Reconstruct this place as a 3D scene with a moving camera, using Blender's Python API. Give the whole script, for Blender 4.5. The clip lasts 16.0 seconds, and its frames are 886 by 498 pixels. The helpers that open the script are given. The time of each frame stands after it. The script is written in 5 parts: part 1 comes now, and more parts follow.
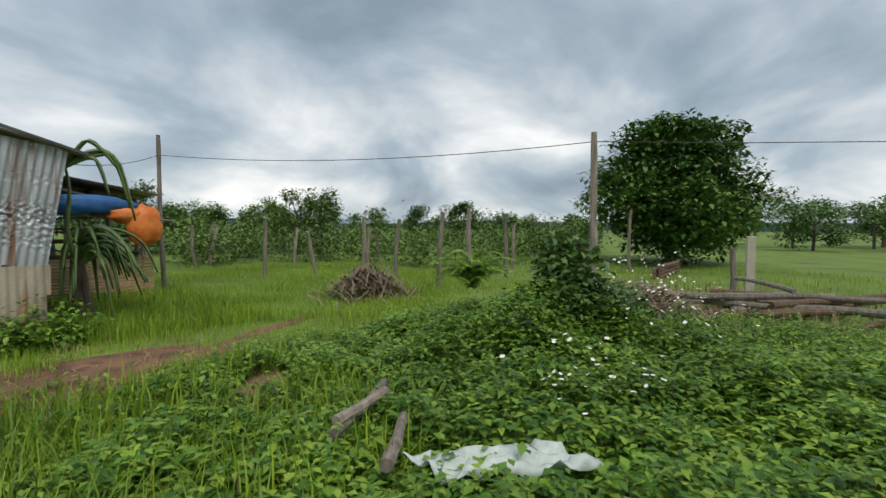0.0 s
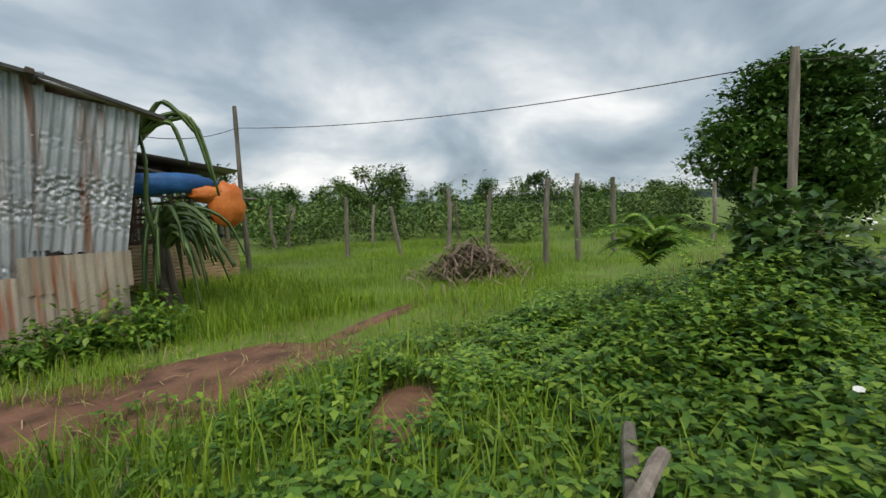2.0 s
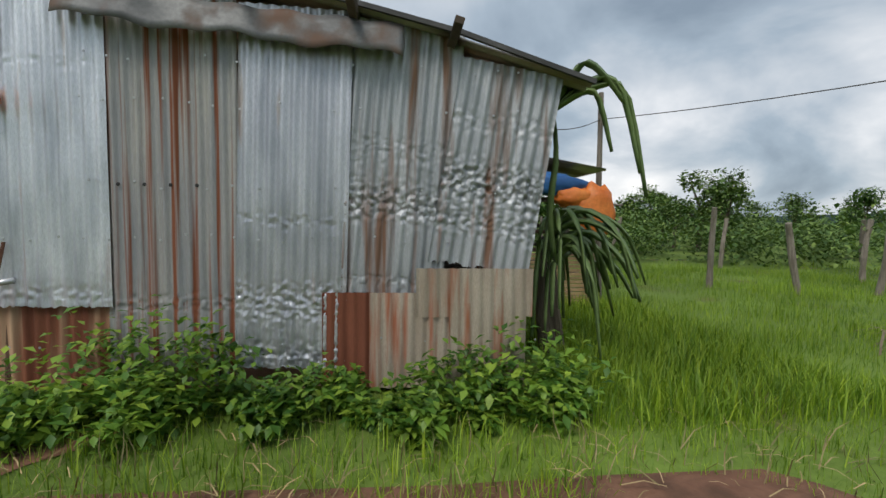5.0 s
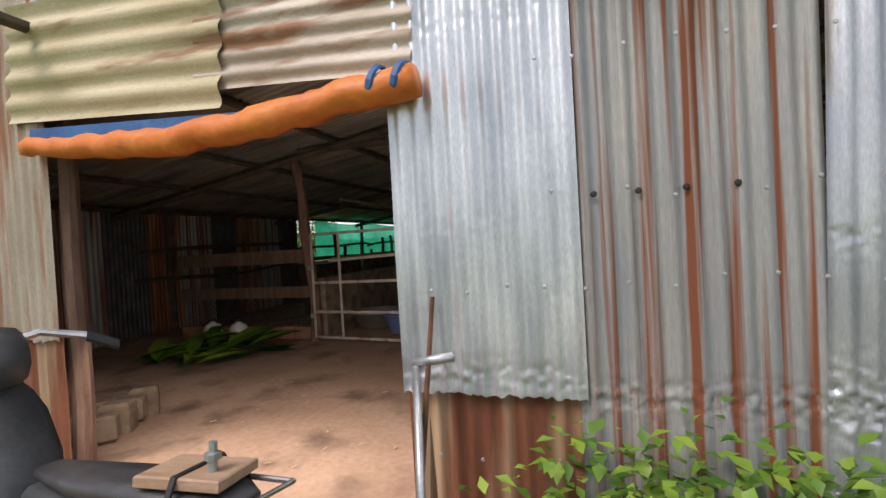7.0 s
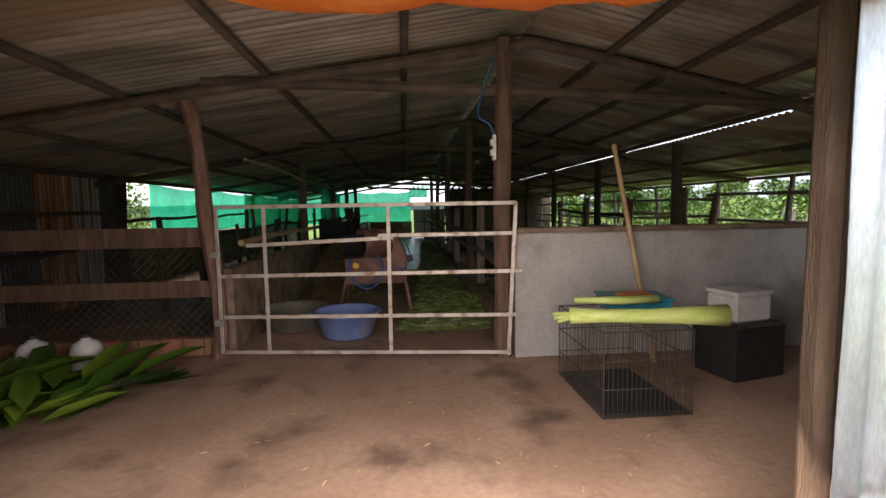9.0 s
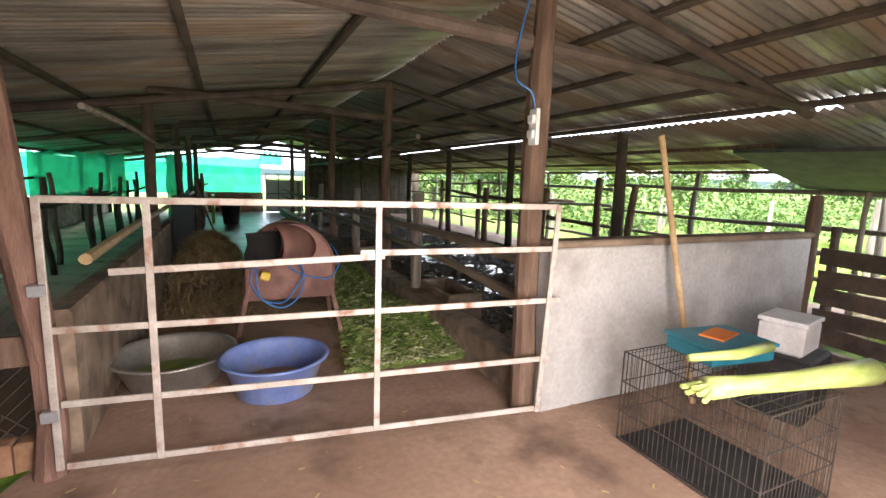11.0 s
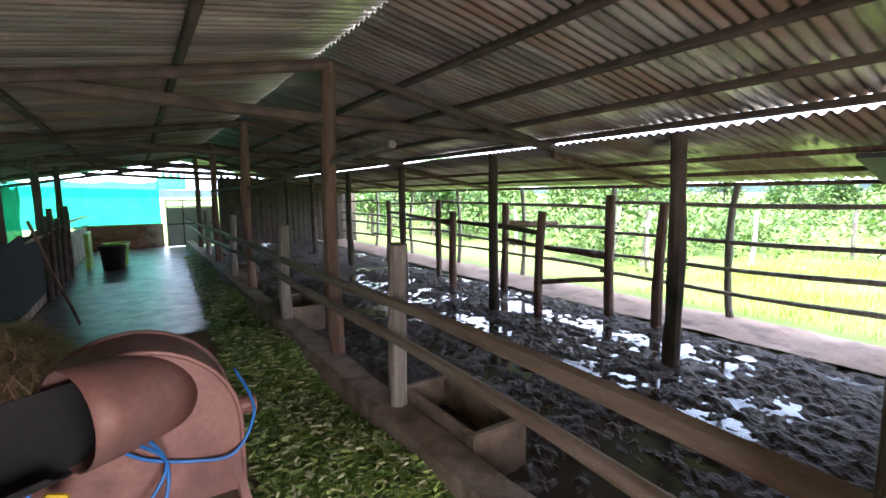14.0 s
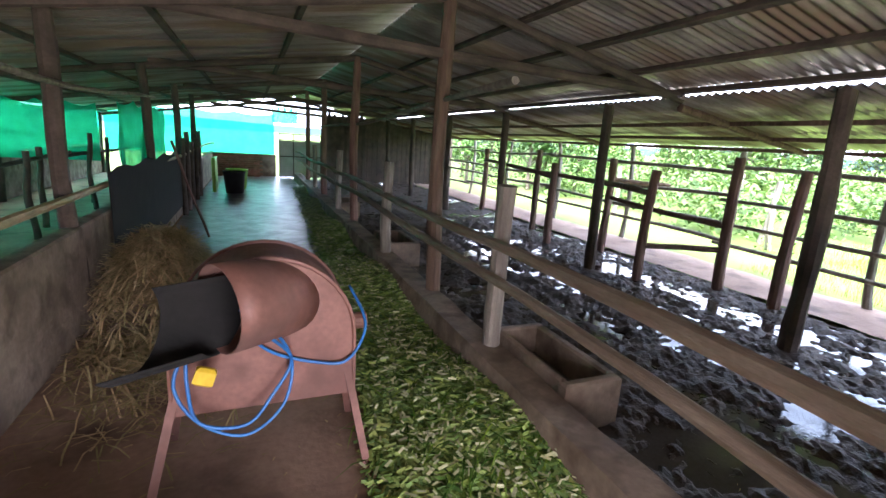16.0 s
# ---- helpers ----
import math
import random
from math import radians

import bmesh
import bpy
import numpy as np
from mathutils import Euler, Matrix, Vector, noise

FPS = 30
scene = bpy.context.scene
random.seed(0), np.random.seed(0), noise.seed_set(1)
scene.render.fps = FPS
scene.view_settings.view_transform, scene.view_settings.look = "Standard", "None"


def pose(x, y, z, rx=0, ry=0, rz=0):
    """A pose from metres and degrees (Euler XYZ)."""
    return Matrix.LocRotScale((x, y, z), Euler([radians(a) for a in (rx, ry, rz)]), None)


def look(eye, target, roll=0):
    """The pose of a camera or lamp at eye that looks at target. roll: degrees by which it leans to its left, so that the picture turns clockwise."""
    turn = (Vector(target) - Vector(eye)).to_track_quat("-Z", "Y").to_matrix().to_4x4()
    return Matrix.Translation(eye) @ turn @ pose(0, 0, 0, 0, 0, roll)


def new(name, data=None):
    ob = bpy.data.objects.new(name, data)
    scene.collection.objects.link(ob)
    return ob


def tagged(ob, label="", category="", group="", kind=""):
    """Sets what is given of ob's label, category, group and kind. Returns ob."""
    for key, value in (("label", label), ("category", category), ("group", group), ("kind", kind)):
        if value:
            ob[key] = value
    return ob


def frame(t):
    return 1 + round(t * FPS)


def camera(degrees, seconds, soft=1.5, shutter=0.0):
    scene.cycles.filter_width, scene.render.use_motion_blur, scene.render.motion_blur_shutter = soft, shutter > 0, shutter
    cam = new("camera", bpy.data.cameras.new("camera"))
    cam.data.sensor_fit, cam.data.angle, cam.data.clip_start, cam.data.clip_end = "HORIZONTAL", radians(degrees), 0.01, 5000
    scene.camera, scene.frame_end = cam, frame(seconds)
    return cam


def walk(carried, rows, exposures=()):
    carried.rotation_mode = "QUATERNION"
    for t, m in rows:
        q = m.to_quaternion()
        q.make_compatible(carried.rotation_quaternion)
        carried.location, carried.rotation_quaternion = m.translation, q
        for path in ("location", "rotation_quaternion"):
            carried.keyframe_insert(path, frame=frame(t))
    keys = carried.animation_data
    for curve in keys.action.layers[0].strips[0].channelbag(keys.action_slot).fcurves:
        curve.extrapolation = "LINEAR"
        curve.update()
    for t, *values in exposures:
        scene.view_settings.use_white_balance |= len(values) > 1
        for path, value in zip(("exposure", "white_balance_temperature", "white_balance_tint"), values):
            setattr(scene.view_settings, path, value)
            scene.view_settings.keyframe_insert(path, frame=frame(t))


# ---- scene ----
cam = camera(87.9, 16.0)
PATH = [
    (0, (-0.732, -6.916, 1.315), (0.725, -5.549, 1.226), 0.5),
    (0.5, (-0.542, -6.557, 1.247), (0.996, -5.285, 1.129), 1.5),
    (1, (-0.498, -6.126, 1.225), (0.894, -4.694, 1.122), 1.5),
    (1.5, (-0.495, -5.764, 1.237), (0.879, -4.319, 1.085), -1.3),
    (2, (-0.454, -5.435, 1.192), (0.807, -3.894, 1.004), -1.9),
    (2.5, (-0.386, -5.033, 1.291), (0.712, -3.363, 1.235), 0.1),
    (3, (-0.376, -4.699, 1.278), (0.669, -3.0, 1.134), 1.5),
    (5.5, (-1.308, -2.778, 1.202), (-1.497, -0.791, 1.077), -0.8),
    (6, (-1.791, -2.38, 1.211), (-2.335, -0.457, 1.126), -2.6),
    (6.5, (-2.28, -2.1, 1.2), (-2.927, -0.207, 1.169), -2.4),
    (7, (-2.77, -1.884, 1.252), (-3.365, 0.025, 1.218), -3.3),
    (7.5, (-3.257, -1.603, 1.277), (-3.811, 0.319, 1.243), -3.4),
    (8, (-3.739, -1.497, 1.267), (-3.948, 0.49, 1.178), -2.9),
    (9.2, (-4.73, -0.83, 1.43), (-4.5, 1.13, 1.25), -0.5),
    (10.5, (-5.549, 0.153, 1.607), (-4.780, 1.984, 1.370), 2.3),
    (11, (-5.469, 0.711, 1.587), (-4.630, 2.502, 1.291), 1.8),
    (11.5, (-5.334, 1.235, 1.639), (-4.311, 2.923, 1.317), -1.1),
    (12, (-5.097, 1.760, 1.663), (-4.122, 3.483, 1.378), -0.7),
    (12.5, (-5.010, 2.235, 1.707), (-3.922, 3.894, 1.451), -1.7),
    (13, (-4.956, 2.604, 1.763), (-3.733, 4.165, 1.499), -3.5),
    (13.5, (-4.823, 2.914, 1.765), (-3.679, 4.540, 1.547), -2.8),
    (14, (-4.868, 3.079, 1.755), (-3.770, 4.734, 1.518), -0.5),
    (14.5, (-4.933, 3.120, 1.741), (-3.882, 4.804, 1.500), 1.0),
    (15, (-4.941, 3.117, 1.679), (-3.907, 4.800, 1.366), 2.1),
    (15.5, (-4.975, 3.173, 1.678), (-4.142, 4.963, 1.357), 1.0),
    (16, (-4.985, 3.155, 1.675), (-4.225, 4.950, 1.224), 3.7),
]
walk(cam, [(t, look(eye, target, roll)) for t, eye, target, roll in PATH],
     exposures=[(0, 0.55, 6900, 10), (4.5, 0.5, 6900, 10), (5.5, 0.52, 6600, 15), (7.0, 1.12, 7000, 20), (8.2, 1.3, 7000, 21), (10.3, 3.65, 6700, 20), (11.5, 3.9, 6500, 20), (13.0, 4.05, 6000, 23), (16.0, 4.5, 5900, 26)])

# ---- sky and sun ----
world = bpy.data.worlds.new("overcast_sky")
scene.world = world
world.use_nodes = True
wn, wl = world.node_tree.nodes, world.node_tree.links
wn.clear()
w_out = wn.new("ShaderNodeOutputWorld")
w_mix = wn.new("ShaderNodeMixShader")
w_sky = wn.new("ShaderNodeBackground")
w_cloud = wn.new("ShaderNodeBackground")
sky = wn.new("ShaderNodeTexSky")
sky.sky_type, sky.sun_disc = "NISHITA", False
sky.sun_elevation, sky.sun_rotation = radians(55), radians(-30)
w_sky.inputs["Strength"].default_value = 0.10
wl.new(sky.outputs[0], w_sky.inputs["Color"])
tc = wn.new("ShaderNodeTexCoord")
sep = wn.new("ShaderNodeSeparateXYZ")
wl.new(tc.outputs["Generated"], sep.inputs[0])


def wmath(op, a, b, clamp=False):
    n = wn.new("ShaderNodeMath")
    n.operation, n.use_clamp = op, clamp
    for i, v in enumerate((a, b)):
        if isinstance(v, (int, float)):
            n.inputs[i].default_value = v
        else:
            wl.new(v, n.inputs[i])
    return n.outputs[0]


high = wmath("ADD", wmath("MAXIMUM", sep.outputs[2], 0.0), 0.42)
comb = wn.new("ShaderNodeCombineXYZ")
wl.new(wmath("DIVIDE", sep.outputs[0], high), comb.inputs[0])
wl.new(wmath("DIVIDE", sep.outputs[1], high), comb.inputs[1])
cl = wn.new("ShaderNodeTexNoise")
cl.inputs["Scale"].default_value, cl.inputs["Detail"].default_value = 1.7, 6.0
cl.inputs["Roughness"].default_value, cl.inputs["Distortion"].default_value = 0.5, 0.35
wl.new(comb.outputs[0], cl.inputs["Vector"])
ramp = wn.new("ShaderNodeValToRGB")
els = ramp.color_ramp.elements
els[0].position, els[0].color = 0.33, (0.17, 0.225, 0.285, 1)
els[1].position, els[1].color = 0.70, (0.76, 0.78, 0.80, 1)
for pos, col in ((0.45, (0.27, 0.34, 0.41, 1)), (0.56, (0.45, 0.50, 0.55, 1))):
    e = els.new(pos)
    e.color = col
wl.new(cl.outputs["Fac"], ramp.inputs["Fac"])
wl.new(ramp.outputs["Color"], w_cloud.inputs["Color"])
w_cloud.inputs["Strength"].default_value = 1.0
w_mix.inputs[0].default_value = 0.93
wl.new(w_sky.outputs[0], w_mix.inputs[1])
wl.new(w_cloud.outputs[0], w_mix.inputs[2])
wl.new(w_mix.outputs[0], w_out.inputs[0])
sun_data = bpy.data.lights.new("sun", "SUN")
sun_data.energy, sun_data.angle, sun_data.color = 1.3, radians(25), (1.0, 0.96, 0.9)
new("sun", sun_data).matrix_world = look((-10, -17, 28), (0, 0, 0))


def sky_lamp(name, eye, target, w, h, watts, colour):
    """Stands in an opening for the light of the sky outside it."""
    d = bpy.data.lights.new(name, "AREA")
    d.shape, d.size, d.size_y, d.energy, d.color = "RECTANGLE", w, h, watts, colour
    new(name, d).matrix_world = look(eye, target)


sky_lamp("doorway_skylight", (-4.58, 0.2, 1.0), (-4.58, 2.2, -0.15), 2.0, 1.6, 15, (1.0, 0.93, 0.84))


# ---- materials ----
def mat(name, dark, light, rough=0.8, metal=0.0, scale=6.0, stretch=(1, 1, 1), bump=0.3, fine=40.0, spots=None,
        vary=0.0, island=False, spot_scale=3.0, spot_at=0.55, spot_soft=0.1, spot_stretch=(1, 1, 1), through_light=0.0):
    """Two noises between a dark and a light colour, spots of a third, and a fine relief."""
    m = bpy.data.materials.new(name)
    m.use_nodes = True
    n, l = m.node_tree.nodes, m.node_tree.links
    p = n["Principled BSDF"]
    p.inputs["Roughness"].default_value, p.inputs["Metallic"].default_value = rough, metal
    co = n.new("ShaderNodeTexCoord")
    geo = n.new("ShaderNodeNewGeometry")

    def noise_at(sc, st, detail=4.0):
        mp = n.new("ShaderNodeMapping")
        mp.inputs["Scale"].default_value = st
        l.new(geo.outputs["Position"], mp.inputs["Vector"])
        t = n.new("ShaderNodeTexNoise")
        t.inputs["Scale"].default_value, t.inputs["Detail"].default_value = sc, detail
        l.new(mp.outputs[0], t.inputs["Vector"])
        return t.outputs["Fac"]

    def mix(fac, a, b, kind="MIX"):
        x = n.new("ShaderNodeMix")
        x.data_type, x.blend_type = "RGBA", kind
        for k, v in ((0, fac), (6, a), (7, b)):
            if isinstance(v, (int, float)):
                x.inputs[k].default_value = v
            elif isinstance(v, tuple):
                x.inputs[k].default_value = (*v, 1)
            else:
                l.new(v, x.inputs[k])
        return x.outputs[2]

    def span(fac, lo, hi, to0=0.0, to1=1.0):
        r = n.new("ShaderNodeMapRange")
        for k, v in enumerate((fac, lo, hi, to0, to1)):
            if isinstance(v, (int, float)):
                r.inputs[k].default_value = v
            else:
                l.new(v, r.inputs[k])
        return r.outputs[0]

    big = noise_at(scale, stretch)
    small = noise_at(fine, stretch, 3.0)
    colour = mix(span(big, 0.3, 0.7), dark, light)
    colour = mix(span(small, 0.3, 0.75, 0.0, 0.35), colour, tuple(0.5 * c for c in dark))
    if spots:
        where = span(noise_at(spot_scale, spot_stretch), spot_at - spot_soft, spot_at + spot_soft)
        colour = mix(where, colour, spots)
        if metal:
            l.new(span(where, 0, 1, metal, 0.0), p.inputs["Metallic"])
            l.new(span(where, 0, 1, rough, 0.9), p.inputs["Roughness"])
    if vary:
        info = n.new("ShaderNodeObjectInfo")
        rnd = geo.outputs["Random Per Island"] if island else info.outputs["Random"]
        hsv = n.new("ShaderNodeHueSaturation")
        l.new(span(rnd, 0, 1, 1 - vary, 1 + vary), hsv.inputs["Value"])
        l.new(span(rnd, 0, 1, 0.5 + 0.06 * vary, 0.5 - 0.06 * vary), hsv.inputs["Hue"])
        l.new(colour, hsv.inputs["Color"])
        colour = hsv.outputs[0]
    l.new(colour, p.inputs["Base Color"])
    if bump:
        b = n.new("ShaderNodeBump")
        b.inputs["Strength"].default_value, b.inputs["Distance"].default_value = bump, 0.01
        l.new(small, b.inputs["Height"])
        l.new(b.outputs[0], p.inputs["Normal"])
    if through_light:
        tr = n.new("ShaderNodeBsdfTranslucent")
        l.new(colour, tr.inputs["Color"])
        ms = n.new("ShaderNodeMixShader")
        ms.inputs[0].default_value = through_light
        l.new(p.outputs[0], ms.inputs[1])
        l.new(tr.outputs[0], ms.inputs[2])
        l.new(ms.outputs[0], n["Material Output"].inputs["Surface"])
    return m


RUST = (0.20, 0.065, 0.03)
SOIL = mat("red_soil", (0.16, 0.075, 0.045), (0.30, 0.155, 0.095), 0.95, scale=1.3, fine=30, bump=0.6, spots=(0.10, 0.05, 0.03), spot_scale=4)
GROUND = mat("grassy_soil", (0.09, 0.15, 0.02), (0.18, 0.28, 0.04), 0.95, scale=0.5, fine=18, bump=0.6,
             spots=(0.13, 0.085, 0.045), spot_scale=0.9, spot_at=0.66, spot_soft=0.06)
FLOOR = mat("packed_earth", (0.27, 0.165, 0.11), (0.43, 0.29, 0.21), 0.85, scale=1.1, fine=22, bump=0.4, spots=(0.13, 0.08, 0.055), spot_scale=2.3, spot_at=0.62)
MUD = mat("wet_mud", (0.035, 0.027, 0.02), (0.085, 0.06, 0.04), 0.78, scale=5, fine=38, bump=1.0)
WATER = mat("puddle_water", (0.05, 0.042, 0.034), (0.07, 0.06, 0.05), 0.06, scale=3, bump=0.05)
CONC = mat("aisle_concrete", (0.13, 0.12, 0.11), (0.30, 0.28, 0.26), 0.36, scale=3.0, fine=11, bump=1.0, spots=(0.08, 0.075, 0.07), spot_scale=3.5, spot_at=0.56)
RENDERED = mat("cement_render", (0.38, 0.37, 0.35), (0.56, 0.55, 0.53), 0.85, scale=1.6, fine=30, bump=0.3, spots=(0.24, 0.215, 0.19), spot_scale=2.0, spot_at=0.6, spot_soft=0.12)
CURB = mat("worn_cement", (0.20, 0.145, 0.10), (0.34, 0.26, 0.19), 0.85, scale=3, fine=25, bump=0.6, spots=(0.13, 0.09, 0.06), spot_scale=5)
ZINC = mat("galvanised_sheet", (0.46, 0.49, 0.54), (0.86, 0.88, 0.92), 0.42, 0.75, scale=2.2, stretch=(3, 3, 0.6), fine=60, bump=0.08,
           spots=(0.24, 0.15, 0.10), spot_scale=1.6, spot_stretch=(5, 5, 0.5), spot_at=0.69, spot_soft=0.07, vary=0.22)
ZINC_DULL = mat("weathered_zinc_sheet", (0.34, 0.37, 0.39), (0.58, 0.61, 0.63), 0.55, 0.6, scale=2.0, stretch=(3, 3, 0.5), fine=50, bump=0.1,
                spots=(0.20, 0.11, 0.075), spot_scale=1.5, spot_stretch=(6, 6, 0.35), spot_at=0.60, spot_soft=0.07, vary=0.12)
ZINC_RUST = mat("streaked_rusty_sheet", (0.30, 0.32, 0.34), (0.46, 0.45, 0.42), 0.62, 0.45, scale=1.8, stretch=(4, 4, 0.4), fine=50, bump=0.12,
                spots=RUST, spot_scale=1.45, spot_stretch=(11, 11, 0.2), spot_at=0.53, spot_soft=0.05)
RUSTY = mat("rusted_sheet", (0.16, 0.05, 0.025), (0.30, 0.12, 0.065), 0.85, 0.2, scale=2.4, stretch=(4, 4, 0.5), fine=50, bump=0.2,
            spots=(0.38, 0.27, 0.17), spot_scale=1.3, spot_stretch=(5, 5, 0.5), spot_at=0.57, spot_soft=0.1)
BEIGE_TIN = mat("stained_beige_sheet", (0.48, 0.39, 0.32), (0.70, 0.62, 0.54), 0.6, 0.1, scale=2.0, stretch=(0.8, 3, 3), fine=50, bump=0.12,
                spots=(0.30, 0.15, 0.09), spot_scale=1.8, spot_stretch=(1, 4, 5), spot_at=0.60, spot_soft=0.06, vary=0.2)
ROOF_TIN = mat("old_roof_sheet", (0.24, 0.21, 0.17), (0.64, 0.60, 0.53), 0.34, 0.65, scale=1.5, stretch=(0.5, 3, 1), fine=40, bump=0.1,
               spots=(0.20, 0.145, 0.095), spot_scale=1.1, spot_stretch=(0.5, 1.6, 1), spot_at=0.53, spot_soft=0.08)
BEIGE_UP = mat("stained_beige_upright_sheet", (0.36, 0.30, 0.23), (0.54, 0.48, 0.39), 0.6, 0.35, scale=2.0, stretch=(3, 3, 0.8), fine=50, bump=0.12,
               spots=(0.30, 0.12, 0.06), spot_scale=1.7, spot_stretch=(6, 6, 0.5), spot_at=0.59, spot_soft=0.06, vary=0.2)
RUST_RED = mat("dark_red_rusted_sheet", (0.15, 0.045, 0.022), (0.25, 0.085, 0.045), 0.85, 0.1, scale=2.4, stretch=(4, 4, 0.5), fine=50, bump=0.2)
OCHRE_TIN = mat("ochre_sheet", (0.46, 0.38, 0.22), (0.68, 0.60, 0.42), 0.6, 0.05, scale=2.0, stretch=(0.8, 3, 3), fine=50, bump=0.12,
                spots=(0.28, 0.17, 0.10), spot_scale=1.8, spot_stretch=(1, 4, 5), spot_at=0.64, spot_soft=0.06)
FLAP_TIN = mat("dark_grey_flap_sheet", (0.10, 0.105, 0.11), (0.24, 0.25, 0.25), 0.6, 0.5, scale=3, fine=40, bump=0.1, spots=(0.16, 0.1, 0.075), spot_scale=4, spot_at=0.6)
DARK_TIN = mat("dark_sheet_edge", (0.05, 0.05, 0.05), (0.11, 0.11, 0.11), 0.7, 0.2, scale=5, fine=40)
WOOD = mat("rough_brown_timber", (0.10, 0.055, 0.036), (0.23, 0.14, 0.10), 0.85, scale=5, stretch=(4, 4, 0.6), fine=50, bump=0.7, vary=0.25)
WOOD_GREY = mat("weathered_grey_timber", (0.15, 0.125, 0.10), (0.33, 0.29, 0.24), 0.9, scale=5, stretch=(4, 4, 0.6), fine=50, bump=0.7, vary=0.25)
WOOD_DARK = mat("dark_rough_timber", (0.05, 0.038, 0.028), (0.12, 0.09, 0.065), 0.9, scale=5, fine=45, bump=0.5, vary=0.2)
PLANK = mat("sawn_pale_plank", (0.34, 0.21, 0.13), (0.50, 0.34, 0.23), 0.7, scale=5, stretch=(1, 6, 6), fine=50, bump=0.3)
BAMBOO = mat("dry_bamboo", (0.36, 0.24, 0.11), (0.52, 0.38, 0.20), 0.55, scale=6, fine=40, bump=0.15, vary=0.15)
RAIL = mat("worn_plank_rail", (0.20, 0.14, 0.10), (0.36, 0.28, 0.21), 0.8, scale=4, stretch=(3, 0.6, 3), fine=40, bump=0.4, vary=0.2)
GATE_IRON = mat("scuffed_cream_iron", (0.42, 0.37, 0.32), (0.62, 0.57, 0.52), 0.5, 0.3, scale=7, fine=60, bump=0.15, spots=(0.25, 0.12, 0.075), spot_scale=9, spot_at=0.63)
ORANGE = mat("orange_tarpaulin", (0.74, 0.18, 0.03), (0.92, 0.30, 0.06), 0.5, scale=5, fine=25, bump=0.4, through_light=0.12)
BLUE = mat("blue_tarpaulin", (0.02, 0.09, 0.28), (0.04, 0.2, 0.5), 0.5, scale=4, fine=25, bump=0.4, through_light=0.12)
NET = mat("green_shade_net", (0.01, 0.48, 0.34), (0.04, 0.68, 0.52), 0.7, scale=3, fine=90, bump=0.2, through_light=0.85)
nn, nl = NET.node_tree.nodes, NET.node_tree.links
net_gap, net_mix = nn.new("ShaderNodeBsdfTransparent"), nn.new("ShaderNodeMixShader")
net_gap.inputs["Color"].default_value = (0.55, 1.0, 0.85, 1)
net_mix.inputs[0].default_value = 0.35
net_cloth = nn["Material Output"].inputs["Surface"].links[0].from_socket
nl.new(net_cloth, net_mix.inputs[1])
nl.new(net_gap.outputs[0], net_mix.inputs[2])
nl.new(net_mix.outputs[0], nn["Material Output"].inputs["Surface"])
STEEL = mat("galvanised_pipe", (0.42, 0.44, 0.46), (0.6, 0.62, 0.64), 0.4, 0.7, scale=8, fine=60, bump=0.05)
IRON_RUST = mat("rusty_iron_bar", (0.11, 0.05, 0.03), (0.22, 0.105, 0.06), 0.8, 0.3, scale=9, fine=60)
WIRE = mat("dark_wire", (0.05, 0.045, 0.04), (0.12, 0.1, 0.085), 0.6, 0.5, scale=20, fine=90, bump=0)
PINK_STEEL = mat("faded_red_painted_steel", (0.19, 0.085, 0.065), (0.30, 0.145, 0.11), 0.55, 0.15, scale=4, fine=35, bump=0.15, spots=(0.14, 0.075, 0.06), spot_scale=3, spot_at=0.58)
# black of the plastic sheeting; also paints the shade in the chopper spout
BLACK_PLASTIC_SHADE = mat("dull_black_plastic_and_shade", (0.010, 0.010, 0.009), (0.02, 0.019, 0.018), 0.95, scale=5, fine=30, bump=0.3)
BLACK = mat("black_rubber", (0.012, 0.012, 0.012), (0.03, 0.03, 0.03), 0.6, scale=9, fine=60, bump=0.1)
SEAT_MAT = mat("worn_black_vinyl", (0.03, 0.03, 0.032), (0.07, 0.07, 0.075), 0.4, scale=9, fine=60, bump=0.1)
PLASTIC_GREY = mat("grey_bike_plastic", (0.05, 0.055, 0.06), (0.10, 0.105, 0.11), 0.35, scale=6, fine=60, bump=0.05)
CHROME = mat("dusty_chrome", (0.5, 0.5, 0.5), (0.7, 0.7, 0.7), 0.25, 0.9, scale=9, fine=50, bump=0.05)
BLUE_BOWL = mat("faded_blue_plastic", (0.16, 0.24, 0.55), (0.26, 0.36, 0.70), 0.45, scale=5, fine=35, bump=0.1, spots=(0.30, 0.27, 0.24), spot_scale=5, spot_at=0.66)
STEEL_BOWL = mat("dull_aluminium", (0.38, 0.37, 0.34), (0.58, 0.57, 0.53), 0.4, 0.7, scale=5, fine=35, bump=0.1)
TEAL = mat("teal_plastic", (0.01, 0.18, 0.26), (0.03, 0.28, 0.38), 0.4, scale=6, fine=40, bump=0.05)
WHITE_P = mat("white_plastic", (0.62, 0.62, 0.62), (0.8, 0.8, 0.8), 0.4, scale=6, fine=40, bump=0.05)
CYAN_CABLE = mat("blue_cable", (0.02, 0.13, 0.40), (0.04, 0.22, 0.55), 0.4, scale=9, bump=0)
YELLOW = mat("yellow_plastic", (0.75, 0.5, 0.02), (0.85, 0.6, 0.05), 0.4, scale=9, bump=0)
LIME = mat("lime_green_plastic", (0.25, 0.55, 0.04), (0.36, 0.68, 0.09), 0.45, scale=5, fine=40, bump=0.05)
HAY = mat("dry_straw", (0.34, 0.25, 0.11), (0.52, 0.41, 0.21), 0.9, scale=8, fine=40, bump=0.2, vary=0.35, island=True)
